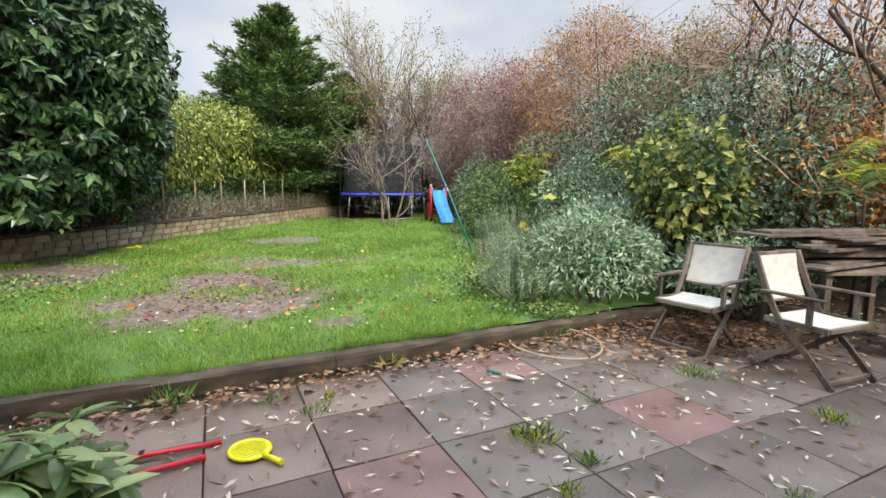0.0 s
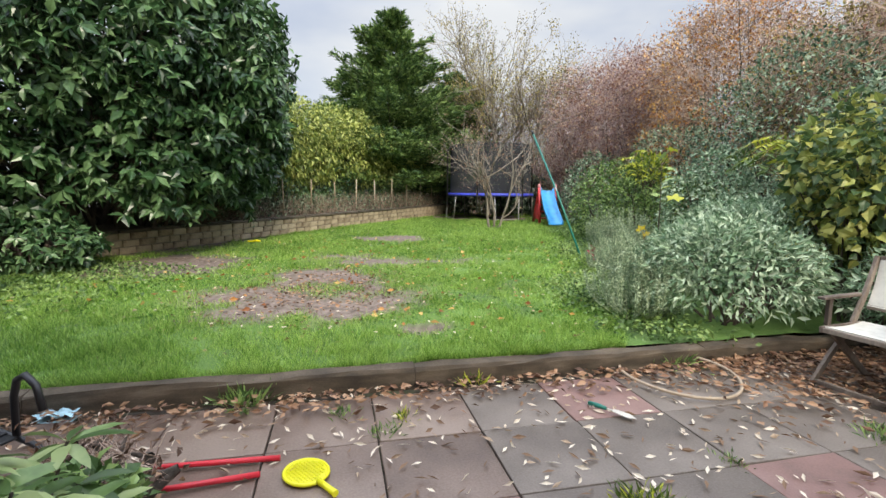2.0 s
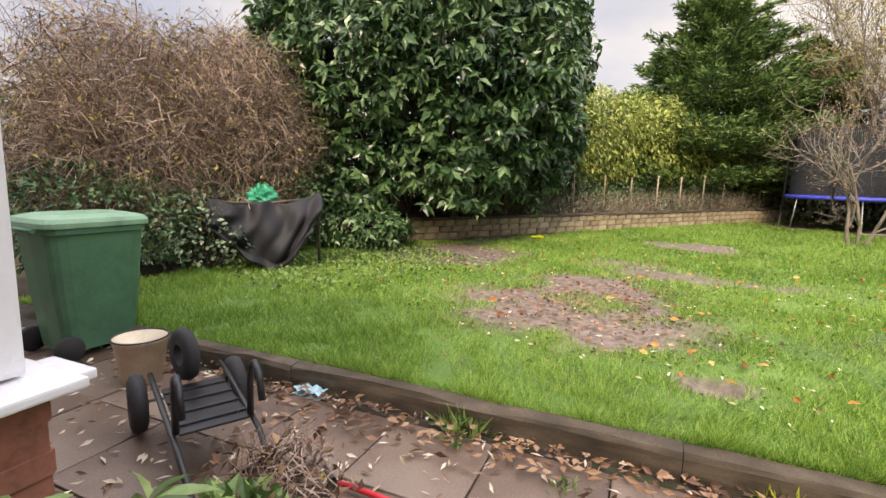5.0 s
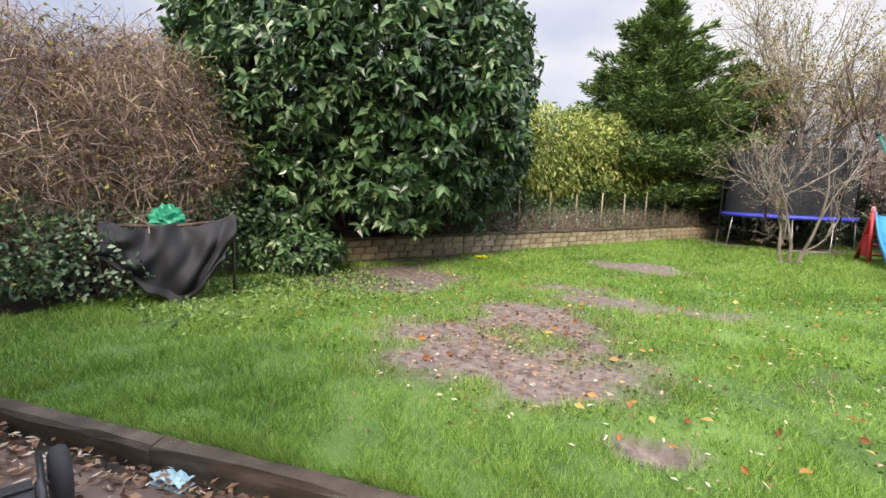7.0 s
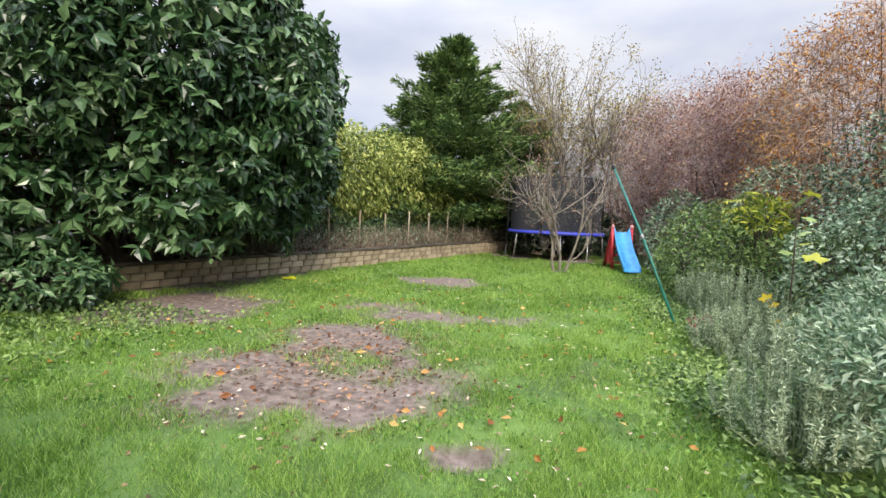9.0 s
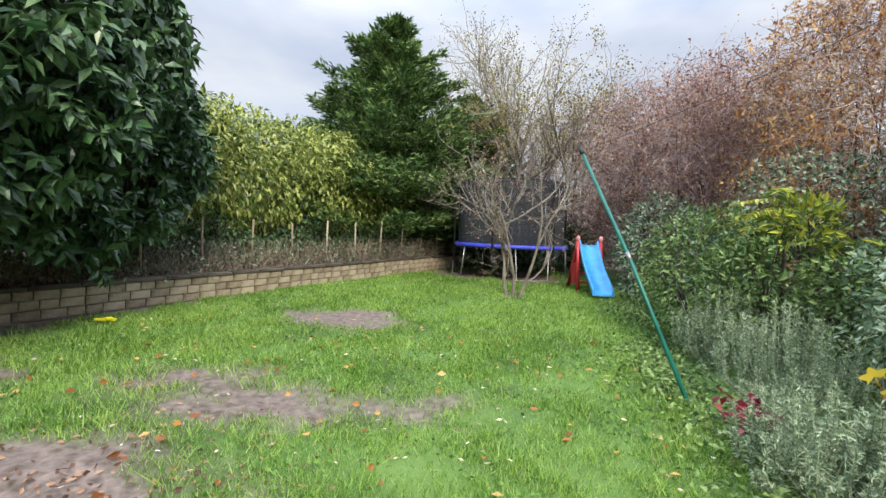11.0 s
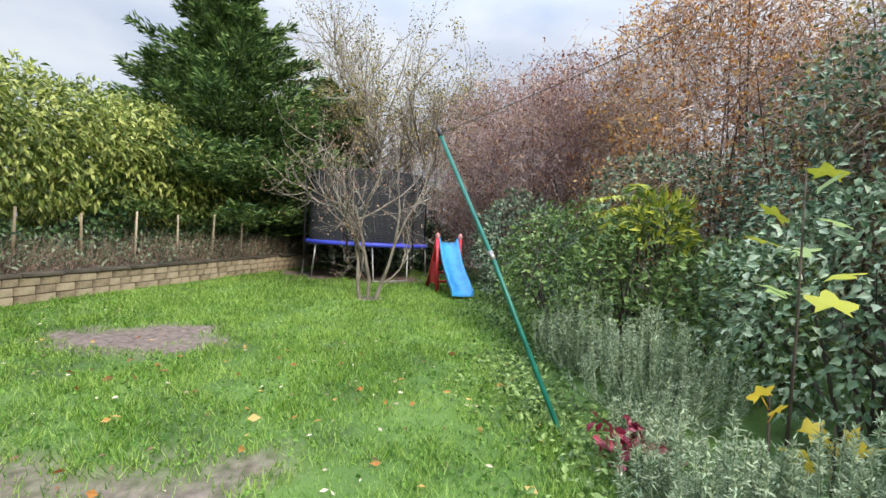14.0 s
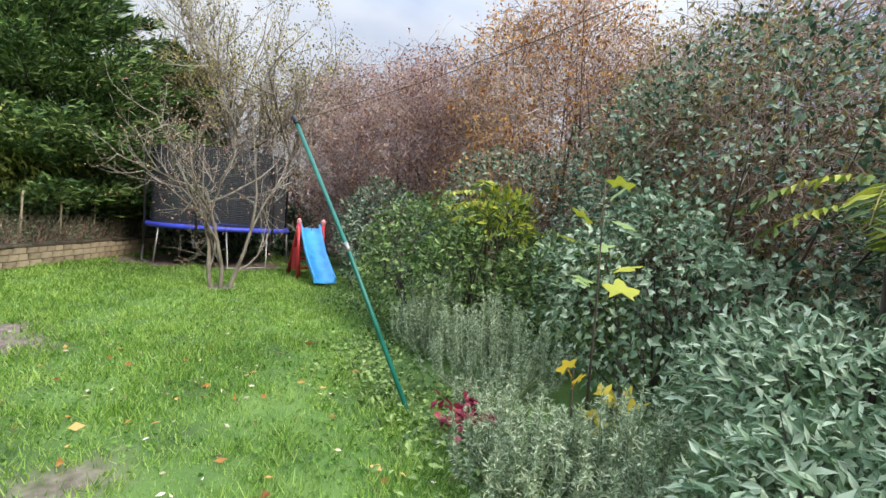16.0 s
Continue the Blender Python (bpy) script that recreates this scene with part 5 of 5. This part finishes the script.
def small_things():
    # yellow bat
    root = thing("toy_bat", "bright yellow perforated plastic bat on the paving", "toy", -0.97, 2.47, 0.012, -32)
    bm = bmesh.new()
    lathe(bm, [(0.0, 0.012), (0.098, 0.012), (0.102, 0.006), (0.098, 0.0), (0.0, 0.0)], 28, Matrix.Diagonal((1.1, 1, 1, 1)))
    part("blade", bm, M_YELPL, root)
    bm = bmesh.new()
    tube(bm, [(0.103 * 1.1 * math.cos(a * math.pi / 14), 0.103 * math.sin(a * math.pi / 14), 0.008) for a in range(28)], 0.009, 6, closed=True)
    part("rim", bm, M_YELPL, root)
    bm = bmesh.new()
    tube(bm, [(0.11, 0, 0.01), (0.17, 0, 0.012), (0.25, 0, 0.012)], [0.017, 0.014, 0.017], 8)
    part("grip", bm, M_YELPL, root)
    bm = bmesh.new()
    for i in range(-5, 6):
        for j in range(-5, 6):
            if (i * i + j * j) < 27:
                lathe(bm, [(0.006, 0.0125), (0.0075, 0.0145), (0.0, 0.0145)], 6, Matrix.Translation((i * 0.017, j * 0.017, 0)))
    part("studs", bm, M_YELPL, root)
    # red handles
    for a, b, lab in (((-1.16, 2.56), (-1.80, 2.30), "red painted tool handle with yellow end"), ((-1.18, 2.41), (-1.78, 2.06), "red painted tool handle lying on leaves")):
        r = thing("tool_handle", lab, "tool", group="red handles")
        bm = bmesh.new()
        tube(bm, [(*a, 0.018), (*b, 0.03)], [0.015, 0.013], 10)
        part("shaft", bm, M_REDROD, r)
        bm = bmesh.new()
        v = (Vector((*b, 0.03)) - Vector((*a, 0.018))).normalized() * 0.05
        tube(bm, [Vector((*b, 0.03)) - v * 0.05, Vector((*b, 0.03)) + v], [0.0145, 0.012], 10)
        part("end_cap", bm, M_YELPL, r, "yellow end cap")
    # hoop
    root = thing("hoop", "pale cane hoop lying on the paving", "hoop", 1.17, 4.2, 0.025)
    bm = bmesh.new()
    tube(bm, [(0.41 * math.cos(a * math.pi / 24), 0.44 * math.sin(a * math.pi / 24), 0.012 + 0.012 * math.sin(a * math.pi / 24 * 2)) for a in range(48)], 0.011, 8, closed=True)
    part("ring", bm, M_CANE, root)
    # trowel
    root = thing("trowel", "hand trowel with a green grip and pale blade", "tool", 0.46, 3.54, 0.02, -32)
    bm = bmesh.new()
    tube(bm, [(0, 0, 0.01), (0.06, 0, 0.012), (0.12, 0, 0.01)], [0.014, 0.016, 0.012], 8)
    part("grip", bm, M_POLE, root)
    bm = bmesh.new()
    tube(bm, [(0.12, 0, 0.01), (0.17, 0, 0.012)], 0.005, 6)
    for k in range(1):
        vs = [bm.verts.new(p) for p in ((0.165, -0.02, 0.012), (0.165, 0.02, 0.012), (0.26, 0.028, 0.008), (0.31, 0, 0.004), (0.26, -0.028, 0.008))]
        f = bm.faces.new(vs)
        r = bmesh.ops.extrude_face_region(bm, geom=[f])
        bmesh.ops.translate(bm, verts=[v for v in r["geom"] if isinstance(v, bmesh.types.BMVert)], vec=(0, 0, 0.003))
    part("blade", bm, M_STONE, root, "pale metal blade")
    # rag by the edging
    rng = np.random.default_rng(410)
    n = 14
    G_ = np.linspace(-1, 1, n)
    X, Y = np.meshgrid(G_ * 0.11, G_ * 0.05)
    Z = 0.02 + 0.025 * np.abs(np.sin(X * 34 + Y * 20)) + rng.uniform(0, 0.01, X.shape)
    i = (np.arange(n - 1)[:, None] * n + np.arange(n - 1)[None]).ravel()[:, None]
    V = np.stack([X, Y, Z], -1).reshape(-1, 3)
    V2 = V.copy()
    V2[:, 2] = 0.004
    ob = np_mesh("rag", np.concatenate([V, V2]), np.concatenate([i + np.array([0, 1, n + 1, n]), i + n * n + np.array([0, n, n + 1, 1])]), M_RAG)
    ob.matrix_basis = pose(-2.7, 2.68, 0.0, 0, 0, 20)
    tagged(ob, "crumpled pale blue cloth beside the edging", "rag")
    # yellow bits on the lawn
    for x, y, lab in ((-5.9, 9.7, "bright yellow scrap on the lawn"),):
        bm = bmesh.new()
        box(bm, 0, 0, 0.025, 0.26, 0.06, 0.03, pose(0, 0, 0, 0, 0, 20), 0.01)
        box(bm, 0.05, 0.02, 0.045, 0.08, 0.08, 0.03, pose(0, 0, 0, 0, 0, -20), 0.01)
        me = bpy.data.meshes.new("yellow_toy")
        bm.to_mesh(me)
        bm.free()
        me.materials.append(M_YELPL)
        ob = new("yellow_toy", me)
        ob.location = (x, y, float(lawn_z(x, y)) + 0.03)
        tagged(ob, lab, "toy")
    # tarpaulin over a barrow
    rng = np.random.default_rng(420)
    nu, nv = 40, 26
    U, W = np.meshgrid(np.linspace(-1, 1, nu), np.linspace(0, 1, nv))
    # W: from the top rim down to the slack hem, which hangs lowest right of the middle
    drop = 0.36 + 0.54 * np.exp(-((U - 0.2) / 0.7) ** 2)
    Xl = U * 0.72 * (1 - 0.10 * W) + 0.04 * np.sin(W * 5)
    Zl = 0.98 + 0.05 * U + 0.03 * np.cos(U * 7) - 0.07 * np.cos(U * 1.57) - drop * W
    sag = np.abs(U - 0.2 + 0.35 * W)
    Yl = -0.16 * np.sin(W * math.pi * 0.75) + 0.028 * np.sin(11 * np.hypot(U - 0.9, 1.1 * W)) + 0.022 * np.sin(12 * np.hypot(U + 0.95, 1.1 * W)) + 0.03 * np.sin(U * 15 + W * 8) - 0.05 * sag
    Zl = np.maximum(Zl + 0.012 * np.sin(U * 14 + W * 9), 0.01)
    Yl = Yl - 0.12 * (W > 0.93)
    V = np.stack([Xl, Yl, Zl], -1).reshape(-1, 3)
    i = (np.arange(nv - 1)[:, None] * nu + np.arange(nu - 1)[None]).ravel()[:, None]
    root = thing("covered_barrow", "black tarpaulin hung in folds over a frame at the lawn's edge", "cover", -6.3, 3.95, 0.12, 64)
    ob = np_mesh("tarpaulin", V, i + np.array([0, 1, nu + 1, nu]), M_TARP, root, smooth=True)
    so = ob.modifiers.new("solid", "SOLIDIFY")
    so.thickness = 0.01
    bm = bmesh.new()
    tube(bm, [(-0.7, 0.03, 0.0), (-0.7, 0.03, 0.92), (0.0, 0.03, 0.9), (0.7, 0.03, 1.0), (0.7, 0.03, 0.0)], 0.022, 8)
    part("frame", bm, M_BARKD, root)
    root = thing("garden_net", "crumpled bright green plastic netting behind the tarpaulin", "net", -6.5, 4.0, 0.93, 66)
    rng = np.random.default_rng(421)
    nu, nv = 26, 14
    U, W = np.meshgrid(np.linspace(0, 2 * math.pi, nu), np.linspace(0.02, math.pi - 0.02, nv))
    R_ = 0.17 * (1 + 0.34 * np.sin(U * 5 + W * 3) * np.sin(W * 6) + rng.normal(size=U.shape) * 0.05)
    V = np.stack([R_ * 1.1 * np.sin(W) * np.cos(U), R_ * 0.7 * np.sin(W) * np.sin(U), 0.15 + R_ * np.cos(W)], -1).reshape(-1, 3)
    i = (np.arange(nv - 1)[:, None] * nu + np.arange(nu - 1)[None]).ravel()[:, None]
    np_mesh("netting", V, i + np.array([0, 1, nu + 1, nu]), M_GREENFAB, root)
    bm = bmesh.new()
    tube(bm, [(0, 0, 0.1), (0, 0.02, -0.95)], 0.014, 6)
    part("stake", bm, M_STAKE, root)
    # overturned green tub
    root = thing("tub", "dark green plastic tub lying on its side", "tub", -5.75, 2.1, 0.24, 0)
    bm = bmesh.new()
    lathe(bm, [(0.0, -0.2), (0.13, -0.2), (0.19, 0.14), (0.2, 0.16), (0.18, 0.15), (0.12, -0.18), (0.0, -0.18)], 22, pose(0, 0, 0, 75, 0, -50))
    part("body", bm, M_BIN, root)


small_things()


def wheelie_bin():
    root = thing("wheelie_bin", "green wheeled rubbish bin with a closed faded lid", "bin", -4.6, 1.76, 0.0, 20)
    bm = bmesh.new()
    rings = []
    for z, sx, sy in ((0.06, 0.22, 0.26), (0.5, 0.25, 0.31), (0.94, 0.275, 0.345), (0.95, 0.295, 0.365), (0.99, 0.295, 0.365)):
        ring = []
        for k in range(20):
            a = 2 * math.pi * k / 20
            c, s = math.cos(a), math.sin(a)
            e = 0.35
            ring.append(bm.verts.new((sx * math.copysign(abs(c) ** e, c), sy * math.copysign(abs(s) ** e, s), z)))
        rings.append(ring)
    for a, b in zip(rings, rings[1:]):
        for k in range(20):
            bm.faces.new((a[k], a[(k + 1) % 20], b[(k + 1) % 20], b[k]))
    bm.faces.new(rings[0][::-1])
    bm.faces.new(rings[-1])
    part("body", bm, M_BIN, root)
    bm = bmesh.new()
    rings = []
    for z, sx, sy in ((0.995, 0.31, 0.39), (1.03, 0.31, 0.39), (1.06, 0.29, 0.37), (1.085, 0.2, 0.27)):
        ring = []
        for k in range(20):
            a = 2 * math.pi * k / 20
            c, s = math.cos(a), math.sin(a)
            ring.append(bm.verts.new((sx * math.copysign(abs(c) ** 0.35, c), sy * math.copysign(abs(s) ** 0.35, s), z)))
        rings.append(ring)
    for a, b in zip(rings, rings[1:]):
        for k in range(20):
            bm.faces.new((a[k], a[(k + 1) % 20], b[(k + 1) % 20], b[k]))
    bm.faces.new(rings[0][::-1])
    bm.faces.new(rings[-1])
    part("lid", bm, M_BINLID, root, "faded paler green lid")
    bm = bmesh.new()
    tube(bm, [(-0.2, -0.4, 0.98), (0.2, -0.4, 0.98)], 0.016, 8)
    part("handle", bm, M_BIN, root)
    for s in (-1, 1):
        bm = bmesh.new()
        lathe(bm, [(0.0, -0.025), (0.09, -0.025), (0.1, -0.01), (0.1, 0.01), (0.09, 0.025), (0.0, 0.025)], 20, pose(s * 0.26, -0.27, 0.1, 0, 90, 0))
        part("wheel", bm, M_TYRE, root)
    root = thing("bucket", "cream plastic bucket with a dark rim", "bucket", -3.62, 1.92, 0.0)
    bm = bmesh.new()
    lathe(bm, [(0.0, 0.0), (0.12, 0.0), (0.165, 0.3), (0.172, 0.3), (0.172, 0.31), (0.155, 0.31), (0.11, 0.02), (0.0, 0.02)], 28)
    part("body", bm, M_BUCKET, root)
    bm = bmesh.new()
    tube(bm, [(0.168 * math.cos(a * math.pi / 14), 0.168 * math.sin(a * math.pi / 14), 0.312) for a in range(28)], 0.007, 6, closed=True)
    part("rim", bm, M_BLACK, root)


wheelie_bin()


def hand_trolley():
    """A sack trolley tipped on its back: wheels at the far end, handle near."""
    root = thing("sack_trolley", "black tubular sack trolley lying on its back", "trolley", -2.3, 1.94, 0.0, 174)
    # local x runs from handle (-) to wheels (+)
    for s in (-1, 1):
        bm = bmesh.new()
        tube(bm, [(-0.62, s * 0.15, 0.06), (-0.2, s * 0.17, 0.24), (0.45, s * 0.18, 0.3), (0.6, s * 0.18, 0.3)], 0.014, 8)
        part("side_tube", bm, M_BLACK, root)
        bm = bmesh.new()
        lathe(bm, [(0.055, -0.04), (0.12, -0.042), (0.15, -0.03), (0.16, 0.0), (0.15, 0.03), (0.12, 0.042), (0.055, 0.04), (0.055, -0.04)], 26, pose(0.55, s * 0.25, 0.17, 90, 0, 0))
        w = part("wheel", bm, M_TYRE, root)
        bm = bmesh.new()
        lathe(bm, [(0.0, -0.03), (0.054, -0.03), (0.054, 0.03), (0.0, 0.03)], 16, pose(0.55, s * 0.25, 0.17, 90, 0, 0))
        part("rim", bm, M_GALV, w)
    bm = bmesh.new()
    lathe(bm, [(0.06, -0.035), (0.11, -0.04), (0.14, -0.028), (0.15, 0.0), (0.14, 0.028), (0.11, 0.04), (0.06, 0.035), (0.06, -0.035)], 26, pose(0.5, 0.02, 0.42, 90, 0, 12))
    part("spare_tyre", bm, M_TYRE, root, "black rubber tyre on top of the frame")
    for k in (-1, 1):
        bm = bmesh.new()
        tube(bm, [(-0.1, k * 0.16, 0.27), (-0.11, k * 0.16, 0.46), (-0.14, k * 0.16, 0.54), (-0.2, k * 0.16, 0.57), (-0.26, k * 0.16, 0.53), (-0.29, k * 0.16, 0.42)], 0.016, 8)
        part("handle", bm, M_BLACK, root)
    bm = bmesh.new()
    box(bm, 0.15, 0, 0.27, 0.55, 0.3, 0.012, bevel=0.004)
    for k in range(4):
        box(bm, -0.05 + k * 0.13, 0, 0.281, 0.02, 0.3, 0.012, bevel=0.003)
    part("load_plate", bm, M_BLACK, root)
    bm = bmesh.new()
    tube(bm, [(0.55, -0.27, 0.17), (0.55, 0.27, 0.17)], 0.01, 8)
    part("axle", bm, M_GALV, root)


hand_trolley()

# ---- conservatory ----


def conservatory():
    """Square to the patio; the faces run from it along two directions."""
    C0 = Vector((-1.62, 1.19, 0))
    d1 = -EV
    d2 = -EU
    root = thing("conservatory", "white framed conservatory on a low brick wall", "conservatory", kind="structure")

    def frame_along(o, d, length, panes):
        m = Matrix.Translation(o) @ Matrix(((d.x, -d.y, 0, 0), (d.y, d.x, 0, 0), (0, 0, 1, 0), (0, 0, 0, 1)))
        def P(name, items, mat, label="", bevel=0.006):
            bm = bmesh.new()
            for it in items:
                box(bm, *it, m, bevel)
            return part(name, bm, mat, root, label)
        P("bottom_rail", [(length / 2, 0, 0.93, length, 0.07, 0.10)], M_UPVC)
        P("top_rail", [(length / 2, 0, 2.55, length, 0.07, 0.10)], M_UPVC)
        P("gutter", [(length / 2, 0, 2.68, length + 0.1, 0.14, 0.12)], M_UPVC)
        w = (length - 0.05) / panes
        for i in range(panes):
            x0, x1 = 0.05 + i * w, 0.05 + (i + 1) * w
            if i:
                P("mullion", [(x0, 0, 1.74, 0.06, 0.068, 1.52)], M_UPVC)
            P("gasket", [((x0 + x1) / 2, 0, 0.988, w - 0.06, 0.03, 0.014), ((x0 + x1) / 2, 0, 2.493, w - 0.06, 0.03, 0.014), (x0 + 0.037, 0, 1.74, 0.016, 0.072, 1.49), (x1 - 0.037, 0, 1.74, 0.016, 0.072, 1.49)], M_GASKET, "black window gasket", 0)
            P("pane", [((x0 + x1) / 2, 0, 1.74, w - 0.07, 0.02, 1.50)], M_GLASS, "double glazed clear pane", 0)
        return m

    m1 = frame_along(C0, d1, 3.2, 3)
    m2 = frame_along(C0, d2, 3.0, 3)
    bm = bmesh.new()
    box(bm, 0, 0, 1.80, 0.15, 0.15, 1.82, Matrix.Translation(C0) @ pose(0, 0, 0, 0, 0, 23.7), 0.015)
    part("corner_post", bm, M_UPVC, root, "broad white corner post")
    for m, ln, s in ((m1, 3.2, -1), (m2, 3.0, 1)):
        bm = bmesh.new()
        box(bm, ln / 2 - 0.08, -0.05 * s, 0.865 + 0.002 * s, ln + 0.24, 0.20, 0.03, m, 0.008)
        part("window_sill", bm, M_UPVC, root)
        # brick dwarf wall
        bm = bmesh.new()
        box(bm, ln / 2, 0, 0.42, ln, 0.18, 0.84, m)
        part("mortar", bm, M_MORTAR, root)
        bm = bmesh.new()
        for r in range(11):
            off = 0.1125 * (r % 2)
            for k in range(int(ln / 0.225) + 1):
                x = k * 0.225 + off
                if x < ln:
                    box(bm, x, 0, 0.04 + r * 0.075, 0.213, 0.196, 0.064, m)
        part("bricks", bm, M_BRICK, root, "red brick dwarf wall")
    bm = bmesh.new()
    box(bm, 0, 0, 0.42, 0.196, 0.196, 0.845, Matrix.Translation(C0) @ pose(0, 0, 0, 0, 0, 23.7), 0.004)
    part("corner_pier", bm, M_BRICK, root)
    # roof, floor and a table inside
    bm = bmesh.new()
    box(bm, -1.6, -1.4, 2.78, 3.6, 3.4, 0.06, Matrix.Translation(C0) @ pose(0, 0, 0, 0, 0, 23.7))
    part("roof", bm, M_UPVC, root)
    bm = bmesh.new()
    box(bm, -1.7, -1.6, 0.02, 2.8, 2.8, 0.04, Matrix.Translation(C0) @ pose(0, 0, 0, 0, 0, 23.7))
    part("floor_slab", bm, M_STONE, root)
    t = thing("indoor_table", "white table inside the conservatory", "table", C0.x - 0.62, C0.y - 1.3, 0.04, 23.7)
    bm = bmesh.new()
    box(bm, 0, 0, 0.88, 1.2, 0.9, 0.04, bevel=0.01)
    part("tabletop", bm, M_UPVC, t)
    for sx in (-1, 1):
        for sy in (-1, 1):
            bm = bmesh.new()
            box(bm, sx * 0.53, sy * 0.38, 0.43, 0.05, 0.05, 0.86, bevel=0.005)
            part("leg", bm, M_UPVC, t)


conservatory()


def house():
    bm = bmesh.new()
    box(bm, 1.0, -2.3, 2.6, 14, 0.3, 5.3)
    me = bpy.data.meshes.new("wall_house")
    bm.to_mesh(me)
    bm.free()
    me.materials.append(M_RENDER)
    tagged(new("wall_house", me), "plain rendered house wall behind the patio", "wall", kind="structure")


house()

# ---- paving: slabs, and wall blocks ----


def slab_mesh(name, mat, seed, sx=0.592, sy=0.592):
    bm = bmesh.new()
    box(bm, 0, 0, -0.02, sx, sy, 0.04, bevel=0.007)
    me = bpy.data.meshes.new(name)
    bm.to_mesh(me)
    bm.free()
    me.materials.append(mat)
    return me


def paving():
    root = thing("pavement", "weathered concrete slab patio with weedy joints", "paving", kind="structure")
    bm = bmesh.new()
    box(bm, 0.4, -1.3, -0.035, 15.5, 4.9, 0.03, Matrix.Translation(E0 - EV * 0.73) @ pose(0, 0, 0, 0, 0, 23.7))
    part("joint_bed", bm, M_JOINT, root, "dark soil in the joints")
    meshes = {k: slab_mesh("slab", m, 0) for k, m in (("g", M_SLAB), ("r", M_SLAB_RED), ("b", M_SLAB_BROWN))}
    A = Vector((1.16, 3.02, 0))
    rng = np.random.default_rng(500)
    reds = {(0, -1), (-1, 1), (-3, -1)}
    for i in range(-12, 7):
        for j in range(-7, 2):
            c = A + EU * (0.6 * (i + 0.5)) + EV * (0.6 * (j + 0.5))
            if c.y < -2.1:
                continue
            k = "r" if (i, j) in reds else ("b" if i < -4 or (i < -2 and j > -2) else "g")
            ob = new("slab", meshes[k])
            ob.parent = root
            ob.matrix_basis = pose(c.x, c.y, rng.normal() * 0.0015, rng.normal() * 0.3, rng.normal() * 0.3, 23.7 + rng.normal() * 0.45)


def block_wall():
    root = thing("wall_garden", "low buff block retaining wall with dark coping", "wall", kind="structure")
    ang = math.degrees(math.atan2(1, 0.265))
    m0 = pose(wall_x(4.0), 4.0, 0, 0, 0, ang)
    Lw = (21.9 - 4.0) * math.hypot(1, 0.265)
    bm = bmesh.new()
    n = 20
    for k in range(n):
        x = Lw * (k + 0.5) / n
        zg = 0.13 + SLOPE * (x / math.hypot(1, 0.265))
        box(bm, x, 0.12, zg + 0.12, Lw / n, 0.14, 0.46, m0)
    part("mortar", bm, M_MORTAR, root)
    made = {}
    rng = np.random.default_rng(510)
    for r in range(3):
        x = 3.2 + 0.15 * (r % 2)
        while x < Lw:
            ln = 0.30 if rng.uniform() < 0.7 else 0.22
            if ln not in made:
                b2 = bmesh.new()
                box(b2, 0, 0, 0, ln - 0.012, 0.15, 0.118, bevel=0.008)
                me = bpy.data.meshes.new("block")
                b2.to_mesh(me)
                b2.free()
                me.materials.append(M_BLOCK)
                made[ln] = me
            zg = 0.13 + SLOPE * (x / math.hypot(1, 0.265))
            ob = new("block", made[ln])
            ob.parent = root
            ob.matrix_basis = m0 @ pose(x + ln / 2, 0.085 + rng.normal() * 0.004, zg + 0.065 + r * 0.13, 0, 0, rng.normal() * 0.6)
            x += ln
    b2 = bmesh.new()
    box(b2, 0, 0, 0, 0.59, 0.24, 0.05, bevel=0.008)
    me = bpy.data.meshes.new("coping_stone")
    b2.to_mesh(me)
    b2.free()
    me.materials.append(M_CAP)
    x = 2.6
    while x < Lw:
        zg = 0.13 + SLOPE * (x / math.hypot(1, 0.265))
        ob = new("coping_stone", me)
        ob.parent = root
        ob.matrix_basis = m0 @ pose(x + 0.3, 0.11 + rng.normal() * 0.006, zg + 0.42, rng.normal() * 0.6, 0, rng.normal() * 0.8)
        x += 0.6


paving()
block_wall()
